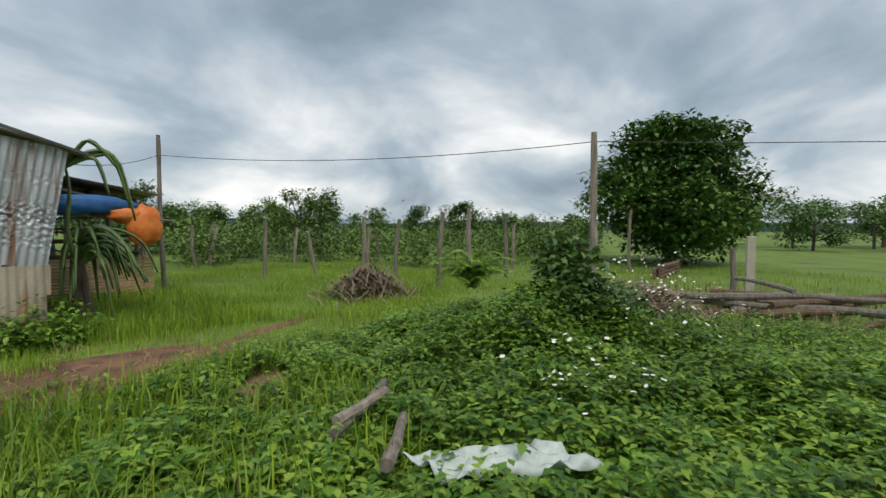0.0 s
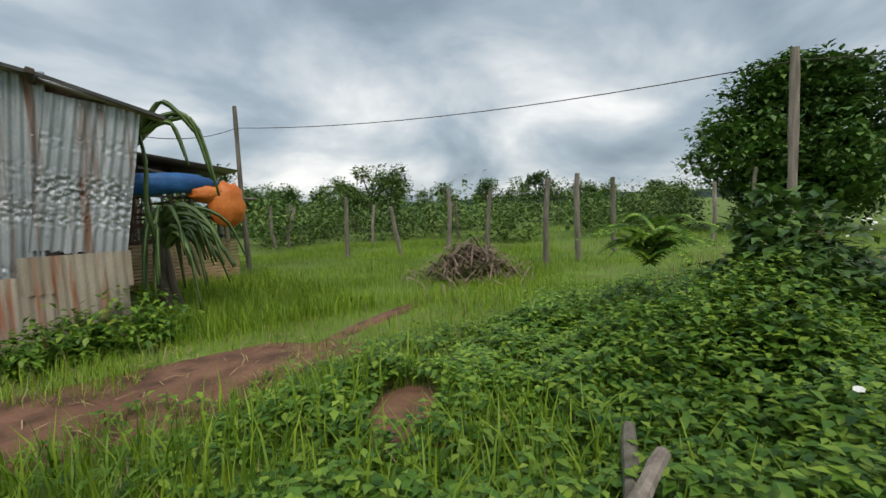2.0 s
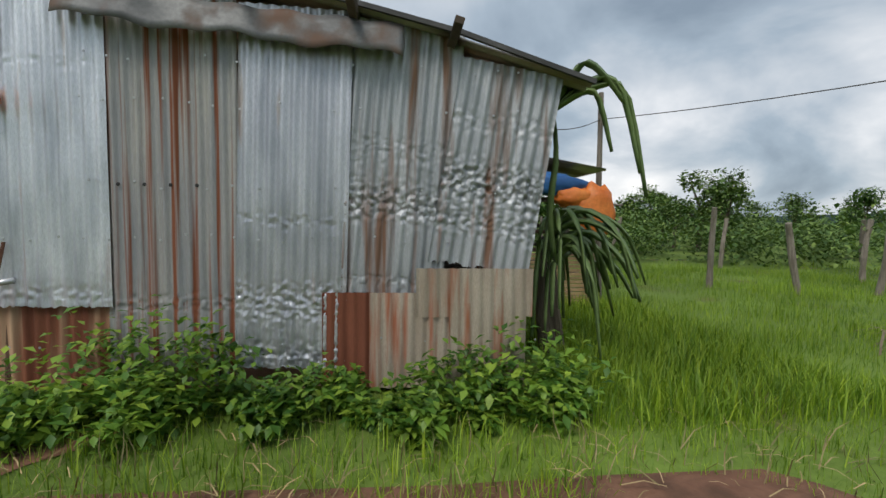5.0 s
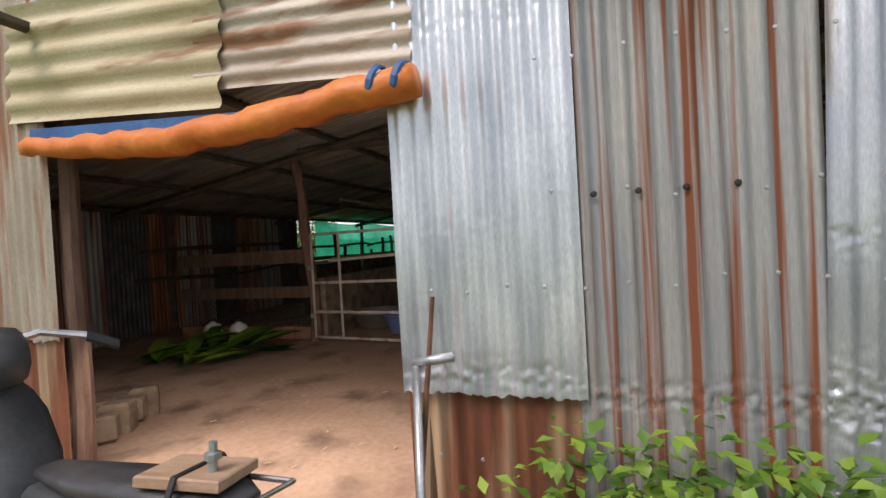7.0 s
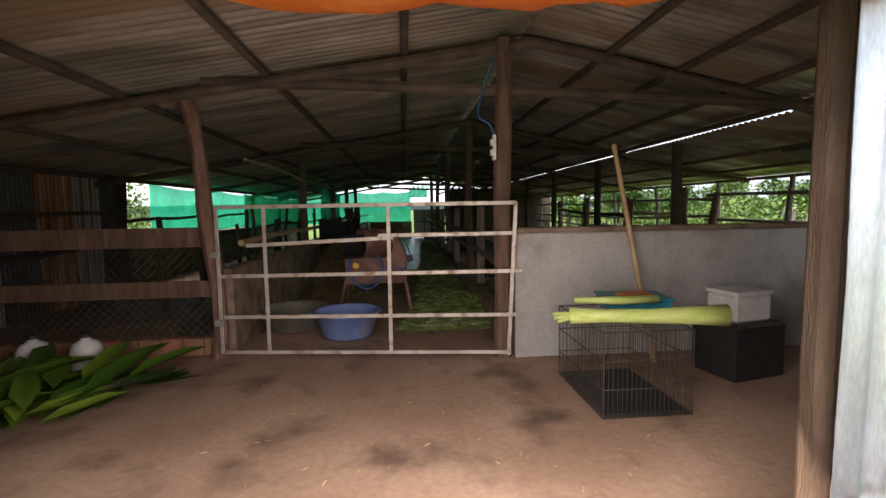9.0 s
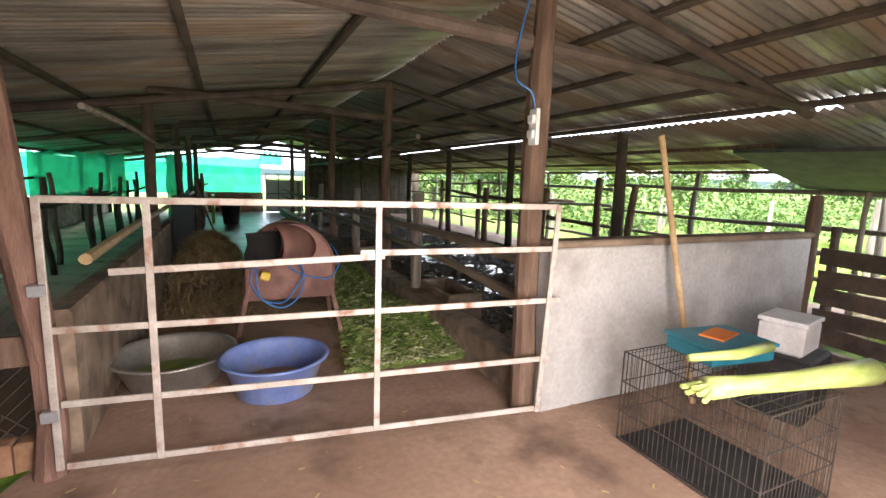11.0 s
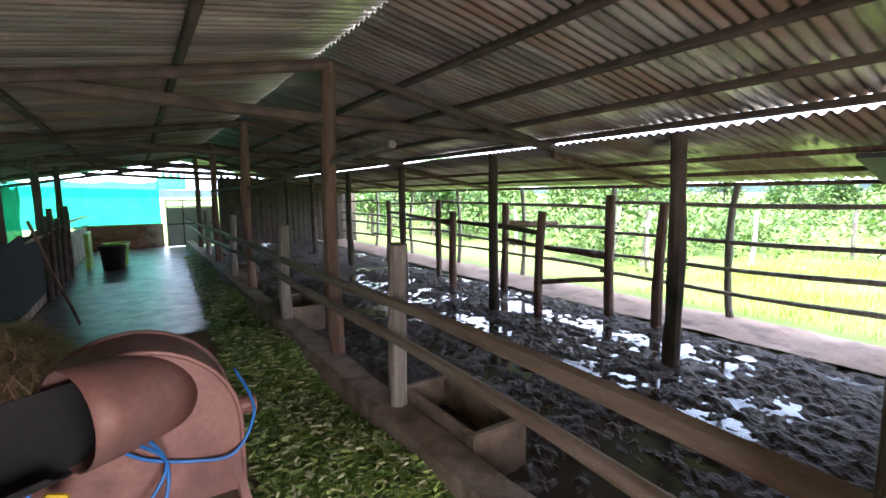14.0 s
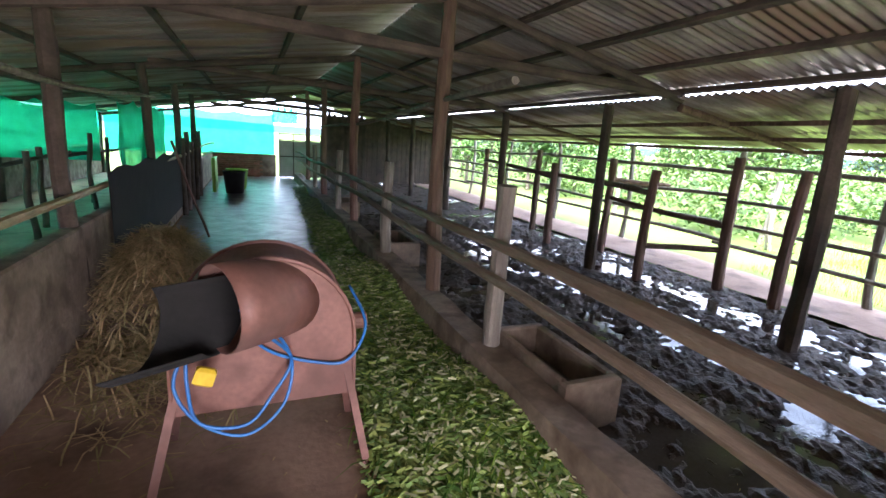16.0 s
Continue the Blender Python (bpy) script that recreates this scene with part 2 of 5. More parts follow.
CHOP = mat("chopped_green_fodder", (0.13, 0.25, 0.04), (0.42, 0.55, 0.18), 0.6, scale=5, fine=40, bump=0.1, vary=0.5, island=True)
CHOP_PALE = mat("pale_cut_stems", (0.42, 0.46, 0.22), (0.66, 0.66, 0.42), 0.6, scale=5, fine=40, bump=0.1, vary=0.3, island=True)
STALK = mat("pale_green_banana_stem", (0.42, 0.55, 0.12), (0.66, 0.74, 0.30), 0.45, scale=4, stretch=(1, 6, 6), fine=30, bump=0.15)
GRASS = mat("grass_blades", (0.14, 0.25, 0.014), (0.30, 0.47, 0.035), 0.6, scale=0.35, fine=8, bump=0, vary=0.4, island=True, through_light=0.3)
DRYGRASS = mat("dry_grass", (0.22, 0.18, 0.08), (0.34, 0.29, 0.14), 0.8, scale=0.5, fine=8, bump=0, vary=0.35, island=True)
LEAF = mat("weed_leaves", (0.085, 0.19, 0.018), (0.22, 0.40, 0.05), 0.5, scale=0.8, fine=10, bump=0, vary=0.55, island=True, through_light=0.3)
LEAF_DARK = mat("dark_shrub_leaves", (0.05, 0.115, 0.02), (0.105, 0.21, 0.04), 0.45, scale=0.8, fine=10, bump=0, vary=0.4, island=True, through_light=0.2)
TREE_LEAF = mat("tree_leaves", (0.05, 0.115, 0.02), (0.12, 0.25, 0.045), 0.5, scale=0.4, fine=6, bump=0, vary=0.45, island=True, through_light=0.15)
FAR_LEAF = mat("plantation_leaves", (0.075, 0.14, 0.03), (0.17, 0.29, 0.06), 0.7, scale=0.12, fine=2, bump=0, vary=0.45, island=True, through_light=0.15)
CACTUS = mat("dragon_fruit_stems", (0.10, 0.17, 0.055), (0.20, 0.29, 0.10), 0.5, scale=4, fine=30, bump=0.15)
PETAL = mat("white_petals", (0.75, 0.75, 0.7), (0.85, 0.85, 0.8), 0.6, scale=9, bump=0)
DRYSTICK = mat("dry_branches", (0.17, 0.12, 0.08), (0.33, 0.25, 0.18), 0.9, scale=6, fine=40, bump=0.2, vary=0.3, island=True)
BARK = mat("tree_bark", (0.09, 0.07, 0.05), (0.2, 0.16, 0.12), 0.95, scale=5, stretch=(3, 3, 0.6), fine=30, bump=0.7)
CONCRETE = mat("pale_concrete_post", (0.40, 0.37, 0.28), (0.54, 0.50, 0.40), 0.9, scale=5, fine=40, bump=0.3)
BRICK = mat("old_red_brick", (0.28, 0.12, 0.07), (0.42, 0.22, 0.14), 0.9, scale=7, fine=40, bump=0.5, vary=0.3)
SACK = mat("white_plastic_sacking", (0.42, 0.50, 0.47), (0.60, 0.68, 0.64), 0.6, scale=4, fine=30, bump=0.4)
# the haze of distance is put into this blue-grey
HILL = mat("haze_blue_hills", (0.05, 0.085, 0.10), (0.075, 0.115, 0.125), 0.95, scale=0.01, fine=0.05, bump=0)
PAINT_WHITE = mat("grimy_white_gate_panel", (0.50, 0.50, 0.48), (0.66, 0.66, 0.64), 0.6, scale=3, fine=30, bump=0.1)


# ---- building helpers ----
def smooth_path(pts, n=6):
    """Points along a smooth curve through pts."""
    pts = [Vector(p) for p in pts]
    out = []
    for k in range(len(pts) - 1):
        p0, p1, p2, p3 = pts[max(k - 1, 0)], pts[k], pts[k + 1], pts[min(k + 2, len(pts) - 1)]
        for i in range(n):
            u = i / n
            out.append(0.5 * (2 * p1 + (p2 - p0) * u + (2 * p0 - 5 * p1 + 4 * p2 - p3) * u * u + (3 * p1 - p0 - 3 * p2 + p3) * u ** 3))
    return out + [pts[-1]]


INSIDE = Vector((-0.32, -0.30, 0.0))  # where the origin of the inner plan lies
origin = Vector((0.0, 0.0, 0.0))


class Mesh:
    """Vertices and faces that become one mesh."""

    def __init__(self):
        self.v, self.f = [], []

    def add(self, v, f):
        k = len(self.v)
        self.v += [tuple(p) for p in v]
        self.f += [tuple(i + k for i in q) for q in f]
        return self

    def box(self, c, s, rz=0.0, rx=0.0, ry=0.0, bev=0.0):
        m = pose(*c, rx, ry, rz)
        hx, hy, hz = (q / 2 for q in s)
        bev = min(bev or 0.12 * min(s), 0.45 * min(s), 0.02)
        v = []
        for z, i in ((-hz, bev), (-hz + bev, 0), (hz - bev, 0), (hz, bev)):
            for x, y in ((-1, -1), (1, -1), (1, 1), (-1, 1)):
                v.append(m @ Vector((x * (hx - i), y * (hy - i), z)))
        f = [(3, 2, 1, 0), (12, 13, 14, 15)]
        for r in range(3):
            f += [(4 * r + i, 4 * r + (i + 1) % 4, 4 * r + 4 + (i + 1) % 4, 4 * r + 4 + i) for i in range(4)]
        return self.add(v, f)

    def tube(self, pts, r, sides=8, cap=True, uneven=0.0, seed=0):
        """A round bar along points; r: one radius or one a point."""
        rnd = random.Random(seed)
        pts = [Vector(p) for p in pts]
        rs = r if isinstance(r, (list, tuple)) else [r] * len(pts)
        v, f = [], []
        side = None
        for i, p in enumerate(pts):
            way = (pts[min(i + 1, len(pts) - 1)] - pts[max(i - 1, 0)]).normalized()
            side = way.orthogonal().normalized() if side is None else (side - way * side.dot(way)).normalized()
            up = way.cross(side)
            for k in range(sides):
                a = 2 * math.pi * k / sides
                q = rs[i] * (1 + uneven * rnd.uniform(-1, 1))
                v.append(p + q * (math.cos(a) * side + math.sin(a) * up))
        for i in range(len(pts) - 1):
            for k in range(sides):
                a, b = i * sides + k, i * sides + (k + 1) % sides
                f.append((a, b, b + sides, a + sides))
        if cap:
            f.append(tuple(range(sides))[::-1])
            f.append(tuple(range(len(v) - sides, len(v))))
        return self.add(v, f)

    def log(self, a, b, r, r2=None, bend=0.03, seed=0, sides=9, n=6):
        """A crooked pole from a to b."""
        rnd = random.Random(seed)
        a, b = Vector(a), Vector(b)
        r2 = r if r2 is None else r2
        d = (b - a)
        s = d.orthogonal().normalized()
        t = d.normalized().cross(s)
        ph = rnd.uniform(0, 6)
        pts, rs = [], []
        for i in range(n + 1):
            u = i / n
            w = bend * d.length
            off = w * math.sin(math.pi * u) * (math.cos(ph) * s + math.sin(ph) * t) + 0.35 * w * math.sin(3 * math.pi * u) * s
            pts.append(a + d * u + off)
            rs.append((r + (r2 - r) * u) * rnd.uniform(0.9, 1.1))
        return self.tube(pts, rs, sides, True, 0.07, seed)

    def turned(self, prof, at=(0, 0, 0), n=24, axis="z"):
        """Round form from (radius, height) pairs."""
        v, f = [], []
        for r, h in prof:
            for k in range(n):
                a = 2 * math.pi * k / n
                p = (r * math.cos(a), r * math.sin(a), h)
                p = p if axis == "z" else ((h, p[0], p[1]) if axis == "x" else (p[0], h, p[1]))
                v.append(Vector(at) + Vector(p))
        for i in range(len(prof) - 1):
            for k in range(n):
                a, b = i * n + k, i * n + (k + 1) % n
                f.append((a, b, b + n, a + n))
        return self.add(v, f)

    def ob(self, name, material, smooth=False):
        me = bpy.data.meshes.new(name)
        me.from_pydata([tuple(Vector(p) + origin) for p in self.v], [], self.f)
        me.materials.append(material)
        if smooth:
            me.polygons.foreach_set("use_smooth", [True] * len(me.polygons))
        me.update()
        return new(name, me)


def part(name, mesh, material, parent, label="", smooth=False):
    o = mesh.ob(name, material, smooth)
    o.parent = parent
    if parent is not None:
        o.matrix_parent_inverse = parent.matrix_basis.inverted()
    if label:
        o["label"] = label
    return o


def thing(name, at, label, category, group="", kind=""):
    o = new(name)
    o.empty_display_size = 0.1
    o.matrix_basis = pose(*(Vector(at) + origin))
    return tagged(o, label, category, group, kind)


def single(name, mesh, material, label, category, group="", kind="", smooth=False):
    return tagged(mesh.ob(name, material, smooth), label, category, group, kind)


def tin(w, h, across="x", pitch=0.076, amp=0.010, seed=0, dent=0.0, rag=0.0, dents_at=()):
    """Corrugated sheet in the xz plane, its foot at z = 0; the ribs run up it, or along it where across is 'z'."""
    rnd = random.Random(seed)
    ribs, along = (w, h) if across == "x" else (h, w)
    nu, nv = max(8, int(ribs / pitch * (9 if dents_at else 6))), max(6, int(along / (0.012 if dents_at else 0.09)))
    off = Vector((rnd.uniform(0, 90), rnd.uniform(0, 90), 0))
    edge = [rnd.uniform(-rag, rag) for _ in range(nu + 1)]
    edge = [(edge[i] + edge[max(i - 1, 0)] + edge[max(i - 2, 0)]) / 3 for i in range(nu + 1)]
    front, back = [], []
    for j in range(nv + 1):
        for i in range(nu + 1):
            u, v = ribs * i / nu, along * j / nv
            y = amp * math.sin(2 * math.pi * u / pitch)
            y += 0.006 * noise.noise(Vector((u * 2, v * 2, 0)) + off)
            k = dent
            for c, wd, amt in dents_at:
                k += amt * math.exp(-((v - c) / wd) ** 2)
            if k:
                q = 0.8 * noise.noise(Vector((u * 24, v * 27, 3)) + off)
                y = y * (1 - min(0.8, k * 12)) + k * (q + 1.1 * abs(noise.noise(Vector((u * 46, v * 52, 7)) + off)))
            if j == 0:
                v -= edge[i]
            p = (u, y, v) if across == "x" else (v, y, u)
            front.append(p)
            back.append((p[0], p[1] + 0.002, p[2]))
    n = nu + 1
    f = [(j * n + i, j * n + i + 1, (j + 1) * n + i + 1, (j + 1) * n + i) for j in range(nv) for i in range(nu)]
    if across != "x":
        f = [q[::-1] for q in f]
    k = len(front)
    rim = list(range(n)) + [n * j + n - 1 for j in range(1, nv + 1)] + [n * nv + i for i in range(n - 2, -1, -1)] + [n * j for j in range(nv - 1, 0, -1)]
    m = Mesh().add(front + back, f + [tuple(i + k for i in q[::-1]) for q in f])
    edge_v = [front[i] for i in rim] + [back[i] for i in rim]
    q = len(rim)
    m.add(edge_v, [(i, (i + 1) % q, q + (i + 1) % q, q + i) for i in range(q)])
    return m


def moved(mesh, m):
    mesh.v = [tuple(m @ Vector(p)) for p in mesh.v]
    return mesh


def scatter(name, material, template, places, label, category, kind="stuff"):
    """Many copies of a small template (points, faces) in one mesh. places: rows of x, y, z, turn, tilt, size."""
    tv, tf = np.array(template[0], float), template[1]
    pl = np.array(places, float)
    n, k = len(pl), len(tv)
    a, b, s = pl[:, 3, None], pl[:, 4, None], pl[:, 5, None]
    x, y, z = tv[:, 0] * s, tv[:, 1] * s, tv[:, 2] * s
    y2, z2 = y * np.cos(b) - z * np.sin(b), y * np.sin(b) + z * np.cos(b)
    out = np.stack([pl[:, 0, None] + x * np.cos(a) - y2 * np.sin(a), pl[:, 1, None] + x * np.sin(a) + y2 * np.cos(a), pl[:, 2, None] + z2], -1).reshape(-1, 3) + np.array(origin)
    loops = np.concatenate([np.array(q) for q in tf])
    sizes = np.array([len(q) for q in tf])
    me = bpy.data.meshes.new(name)
    me.vertices.add(n * k)
    me.vertices.foreach_set("co", out.ravel())
    all_loops = (loops[None, :] + (np.arange(n) * k)[:, None]).ravel()
    all_sizes = np.tile(sizes, n)
    me.loops.add(len(all_loops))
    me.loops.foreach_set("vertex_index", all_loops.astype(np.int32))
    me.polygons.add(len(all_sizes))
    me.polygons.foreach_set("loop_start", np.concatenate([[0], np.cumsum(all_sizes)[:-1]]).astype(np.int32))
    me.materials.append(material)
    me.update(calc_edges=True)
    me.validate()
    o = new(name, me)
    return tagged(o, label, category, "", kind) if label else o


BLADE = ([(-0.02, 0, 0), (0.02, 0, 0), (0.013, 0.10, 0.55), (-0.013, 0.10, 0.55), (0, 0.42, 0.92)], [(0, 1, 2, 3), (3, 2, 4)])
LEAFLET = ([(0, 0, 0), (0.30, 0.42, 0.10), (0, 0.45, 0.0), (-0.30, 0.42, 0.10), (0, 1.0, -0.08)], [(0, 1, 2), (0, 2, 3), (1, 4, 2), (3, 2, 4)])
CHIP = ([(-0.5, -0.15, 0), (0.5, -0.1, 0.05), (0.45, 0.15, 0.1), (-0.5, 0.12, 0.04)], [(0, 1, 2, 3)])
STRAW = ([(-0.02, -0.5, 0), (0.02, -0.5, 0), (0.02, 0, 0.12), (-0.02, 0, 0.12), (0.015, 0.5, 0), (-0.015, 0.5, 0)], [(0, 1, 2, 3), (3, 2, 4, 5)])


def clump(rs, c, r, n, size, flat=0.75, lo=0.0):
    """Places of leaves in an uneven rounded heap."""
    d = rs.normal(size=(n, 3))
    d /= np.linalg.norm(d, axis=1)[:, None]
    rad = r * rs.uniform(0.45, 1.0, n) ** 0.5
    rad *= 1 + 0.35 * np.sin(d[:, 0] * 4 + c[0]) * np.sin(d[:, 1] * 5 + c[1]) + 0.2 * np.sin(d[:, 2] * 7 + c[2])
    p = d * rad[:, None]
    p[:, 2] *= flat
    p += np.array(c)
    p = np.concatenate([p, rs.uniform(0, 6.283, (n, 1)), rs.uniform(-0.9, 0.7, (n, 1)), size * rs.uniform(0.6, 1.3, (n, 1))], 1)
    return p[p[:, 2] > lo]


# ---- ground ----
def sheet(x0, x1, y0, y1, z, rough=0.0, step=1.0, seed=0):
    nx, ny = max(1, int((x1 - x0) / step)), max(1, int((y1 - y0) / step))
    v = []
    for j in range(ny + 1):
        for i in range(nx + 1):
            x, y = x0 + (x1 - x0) * i / nx, y0 + (y1 - y0) * j / ny
            v.append((x, y, z + rough * noise.noise(Vector((x * 1.7, y * 1.7, seed))) + 0.75 * rough * noise.noise(Vector((x * 7, y * 7, seed)))))
    n = nx + 1
    return Mesh().add(v, [(j * n + i, j * n + i + 1, (j + 1) * n + i + 1, (j + 1) * n + i) for j in range(ny) for i in range(nx)])


single("ground", sheet(-1500, 1500, -1500, 1500, -0.03, 0, 60), GROUND, "green grassy farm ground reaching to the horizon", "ground", kind="structure")


def patch(name, cx, cy, rx, ry, turn, z, material, label, category, seed=0, n=40):
    """A patch of bare soil with a ragged outline, slightly domed."""
    v, f = [(cx, cy, z + 0.012)], []
    for ring, q in ((1, 0.6), (2, 1.0)):
        for k in range(n):
            a = 2 * math.pi * k / n
            r = q * (1 + 0.28 * noise.noise(Vector((math.cos(a) * 2.2, math.sin(a) * 2.2, seed))) + 0.10 * noise.noise(Vector((math.cos(a) * 9, math.sin(a) * 9, seed + 5))))
            x, y = rx * r * math.cos(a), ry * r * math.sin(a)
            c, s = math.cos(turn), math.sin(turn)
            v.append((cx + c * x - s * y, cy + s * x + c * y, z + (0.01 if ring == 1 else -0.02)))
    for k in range(n):
        f.append((0, 1 + k, 1 + (k + 1) % n))
        f.append((1 + k, 1 + n + k, 1 + n + (k + 1) % n, 1 + (k + 1) % n))
    return single(name, Mesh().add(v, f), material, label, category, kind="structure")


patch("track", -2.6, -1.9, 4.2, 0.75, 0.04, -0.01, SOIL, "bare reddish earth track along the shed front", "track", 1)
patch("track", 2.2, -1.1, 1.1, 0.12, 0.42, -0.012, SOIL, "bare reddish rut winding into the grass", "track", 2)
patch("track", 6.0, 0.45, 1.1, 0.1, 0.25, -0.014, SOIL, "bare reddish rut winding into the grass", "track", 3)
patch("bare_soil", 1.0, -3.3, 0.5, 0.28, 0.8, -0.008, SOIL, "patch of bare red soil among weeds", "soil", 4)
patch("bare_soil", -4.7, -0.7, 2.0, 0.9, 0.0, -0.004, SOIL, "trodden red earth at the shed doorway", "soil", 6)

# ---- shed floor ----
origin = INSIDE
single("floor", sheet(-9.3, 0.3, 0.34, 10.0, 0.0, 0.008, 0.25, 2), FLOOR, "packed brown earth floor of the shed", "floor", kind="structure")
single("floor", sheet(-5.9, -3.0, 10.0, 22.4, 0.006, 0.01, 0.25, 3), CONC, "wet grey concrete floor of the feeding aisle", "floor", kind="structure")
single("floor", sheet(-9.3, -5.9, 10.0, 22.4, 0.0, 0.01, 0.5, 4), FLOOR, "brown earth floor of the side pens", "floor", kind="structure")
def mud_sheet(x0, x1, y0, y1, step):
    m = sheet(x0, x1, y0, y1, 0.028, 0.05, step, 5)
    m.v = [(x, y, z + 0.022 * noise.noise(Vector((x * 15, y * 15, 2))) + 0.014 * noise.noise(Vector((x * 31, y * 31, 4))) + 0.02 * noise.noise(Vector((x * 0.9, y * 0.9, 9)))) for x, y, z in m.v]
    return m


single("pen_floor", mud_sheet(-3.0, 1.1, 12.0, 21.0, 0.07), MUD, "churned dark wet mud in the cattle pen", "mud", kind="structure")
single("pen_floor", mud_sheet(-3.0, 1.1, 3.66, 12.0, 0.033), MUD, "churned dark wet mud in the cattle pen", "mud", kind="structure")
single("puddle", sheet(-2.95, 1.05, 3.7, 20.9, 0.014, 0.0, 4.0), WATER, "shallow puddles of standing water in the mud", "water", kind="structure")
single("pen_floor", sheet(1.1, 2.2, 3.66, 21.0, 0.05, 0.02, 0.2, 8), FLOOR, "pale trodden earth along the pen rails", "floor", kind="structure")

# ---- front wall of corrugated sheets ----
origin = Vector((0.0, 0.0, 0.0))
RIDGE_X, RIDGE_Z, EAVE_X, EAVE_Z, LEFT_X, LEFT_Z = -3.05, 3.02, -0.2, 2.42, -9.3, 2.0


def roof_z(x):
    if x > RIDGE_X:
        return RIDGE_Z + (x - RIDGE_X) * (EAVE_Z - RIDGE_Z) / (EAVE_X - RIDGE_X)
    return RIDGE_Z + (x - RIDGE_X) * (LEFT_Z - RIDGE_Z) / (LEFT_X - RIDGE_X)


wall_front = thing("wall_front", (-2.8, 0, 0), "shed wall of overlapping grey corrugated sheets with rust streaks", "wall", kind="structure")


def wall_sheet(x, w, z, h, material, y=0.0, seed=0, across="x", lean=0.0, label="", turn=0.0, **kw):
    m = moved(tin(w, h, across, seed=seed, **kw), pose(x, y, z, lean, turn, 0))
    return part("sheet", m, material, wall_front, label, True)


wall_sheet(-3.57, 0.78, 0.60, 2.28, ZINC, -0.02, 1, rag=0.014, dent=0.0012, dents_at=((0.08, 0.05, 0.01), (1.55, 0.06, 0.004)), label="pale galvanised corrugated sheet")
wall_sheet(-2.82, 0.84, 0.06, 2.76, ZINC_RUST, 0.0, 2, dents_at=((0.55, 0.08, 0.014),), label="corrugated sheet with long brown rust streaks")
wall_sheet(-2.02, 0.73, 0.18, 2.4, ZINC, -0.022, 3, turn=1.5, dents_at=((0.45, 0.13, 0.02), (1.0, 0.06, 0.007), (0.08, 0.1, 0.02)), rag=0.02, label="bright galvanised corrugated sheet")
wall_sheet(-1.38, 0.76, 0.70, 1.84, ZINC_DULL, -0.008, 4, turn=4.5, dents_at=((0.64, 0.13, 0.03), (0.1, 0.06, 0.014), (1.0, 0.1, 0.01)), rag=0.02, label="dull grey sheet with a crumpled band")
wall_sheet(-0.72, 0.72, 0.92, 1.40, ZINC_DULL, -0.03, 5, turn=9, dents_at=((0.58, 0.14, 0.035), (0.3, 0.1, 0.02), (1.0, 0.1, 0.01)), rag=0.03, label="dull grey sheet with a crumpled band")
wall_sheet(-3.56, 0.76, 0.0, 0.66, RUSTY, 0.02, 6, label="rusty brown low sheet")
wall_sheet(-1.44, 0.36, 0.03, 0.66, RUST_RED, -0.03, 7, label="dark red rusty low sheet")
wall_sheet(-1.12, 0.60, 0.02, 0.67, BEIGE_UP, -0.045, 8, label="beige stained low sheet")
wall_sheet(-0.80, 0.82, 0.52, 0.34, BEIGE_UP, -0.055, 9, label="beige stained low sheet")
wall_sheet(-0.57, 0.55, 0.0, 0.62, BEIGE_UP, -0.06, 10, rag=0.03, label="torn beige low sheet")
wall_sheet(-6.5, 0.78, 0.80, 2.1, BEIGE_UP, -0.02, 11, rag=0.02, label="pale stained sheet beside the doorway")
wall_sheet(-6.5, 0.80, 0.0, 0.86, RUSTY, 0.0, 12, rag=0.01)
for k in range(4):
    wall_sheet(-9.6 + 0.78 * k, 0.84, 0.02, roof_z(-9.3 + 0.78 * k) - 0.04, (ZINC_DULL, ZINC_RUST, BEIGE_UP, ZINC)[k], 0.01 * (k % 2), 20 + k)
wall_sheet(-5.95, 1.52, 2.08, 0.66, OCHRE_TIN, -0.05, 13, "z", turn=4.5, pitch=0.14, amp=0.016, label="ochre horizontal corrugated sheet over the doorway")
wall_sheet(-4.6, 1.16, 2.07, 0.80, BEIGE_TIN, -0.035, 14, "z", turn=4.5, pitch=0.09, dents_at=((0.6, 0.3, 0.003),), label="pinkish stained horizontal sheet over the doorway")
wall_sheet(-5.95, 2.5, 2.62, 0.36, ZINC_DULL, -0.02, 15, "z")
flap = Mesh()
nf = 60
v = []
for j in range(5):
    for i in range(nf + 1):
        u = i / nf
        x = -3.02 + 2.12 * u
        v.append((x, -0.09 - 0.05 * (4 - j) / 4 - 0.012 * math.sin(u * 9), 2.62 - 0.16 * u - 0.052 * (4 - j) + 0.018 * math.sin(u * 16) * (4 - j) / 4 + 0.01 * math.sin(u * 41)))
flap.add(v, [(j * (nf + 1) + i, j * (nf + 1) + i + 1, (j + 1) * (nf + 1) + i + 1, (j + 1) * (nf + 1) + i) for j in range(4) for i in range(nf)])
flap_ob = part("flap_sheet", flap, FLAP_TIN, wall_front, "bent grey metal flap hanging from the roof edge", True)
sol = flap_ob.modifiers.new("thickness", "SOLIDIFY")
sol.thickness = 0.004
nail = Mesh()
nail.turned([(0.0, -0.004), (0.007, -0.003), (0.009, 0.0), (0.004, 0.004), (0.0, 0.004)], n=8, axis="y")
nail_mesh = nail.ob("nail", STEEL).data
bpy.data.objects.remove(bpy.data.objects["nail"])
rn = random.Random(4)
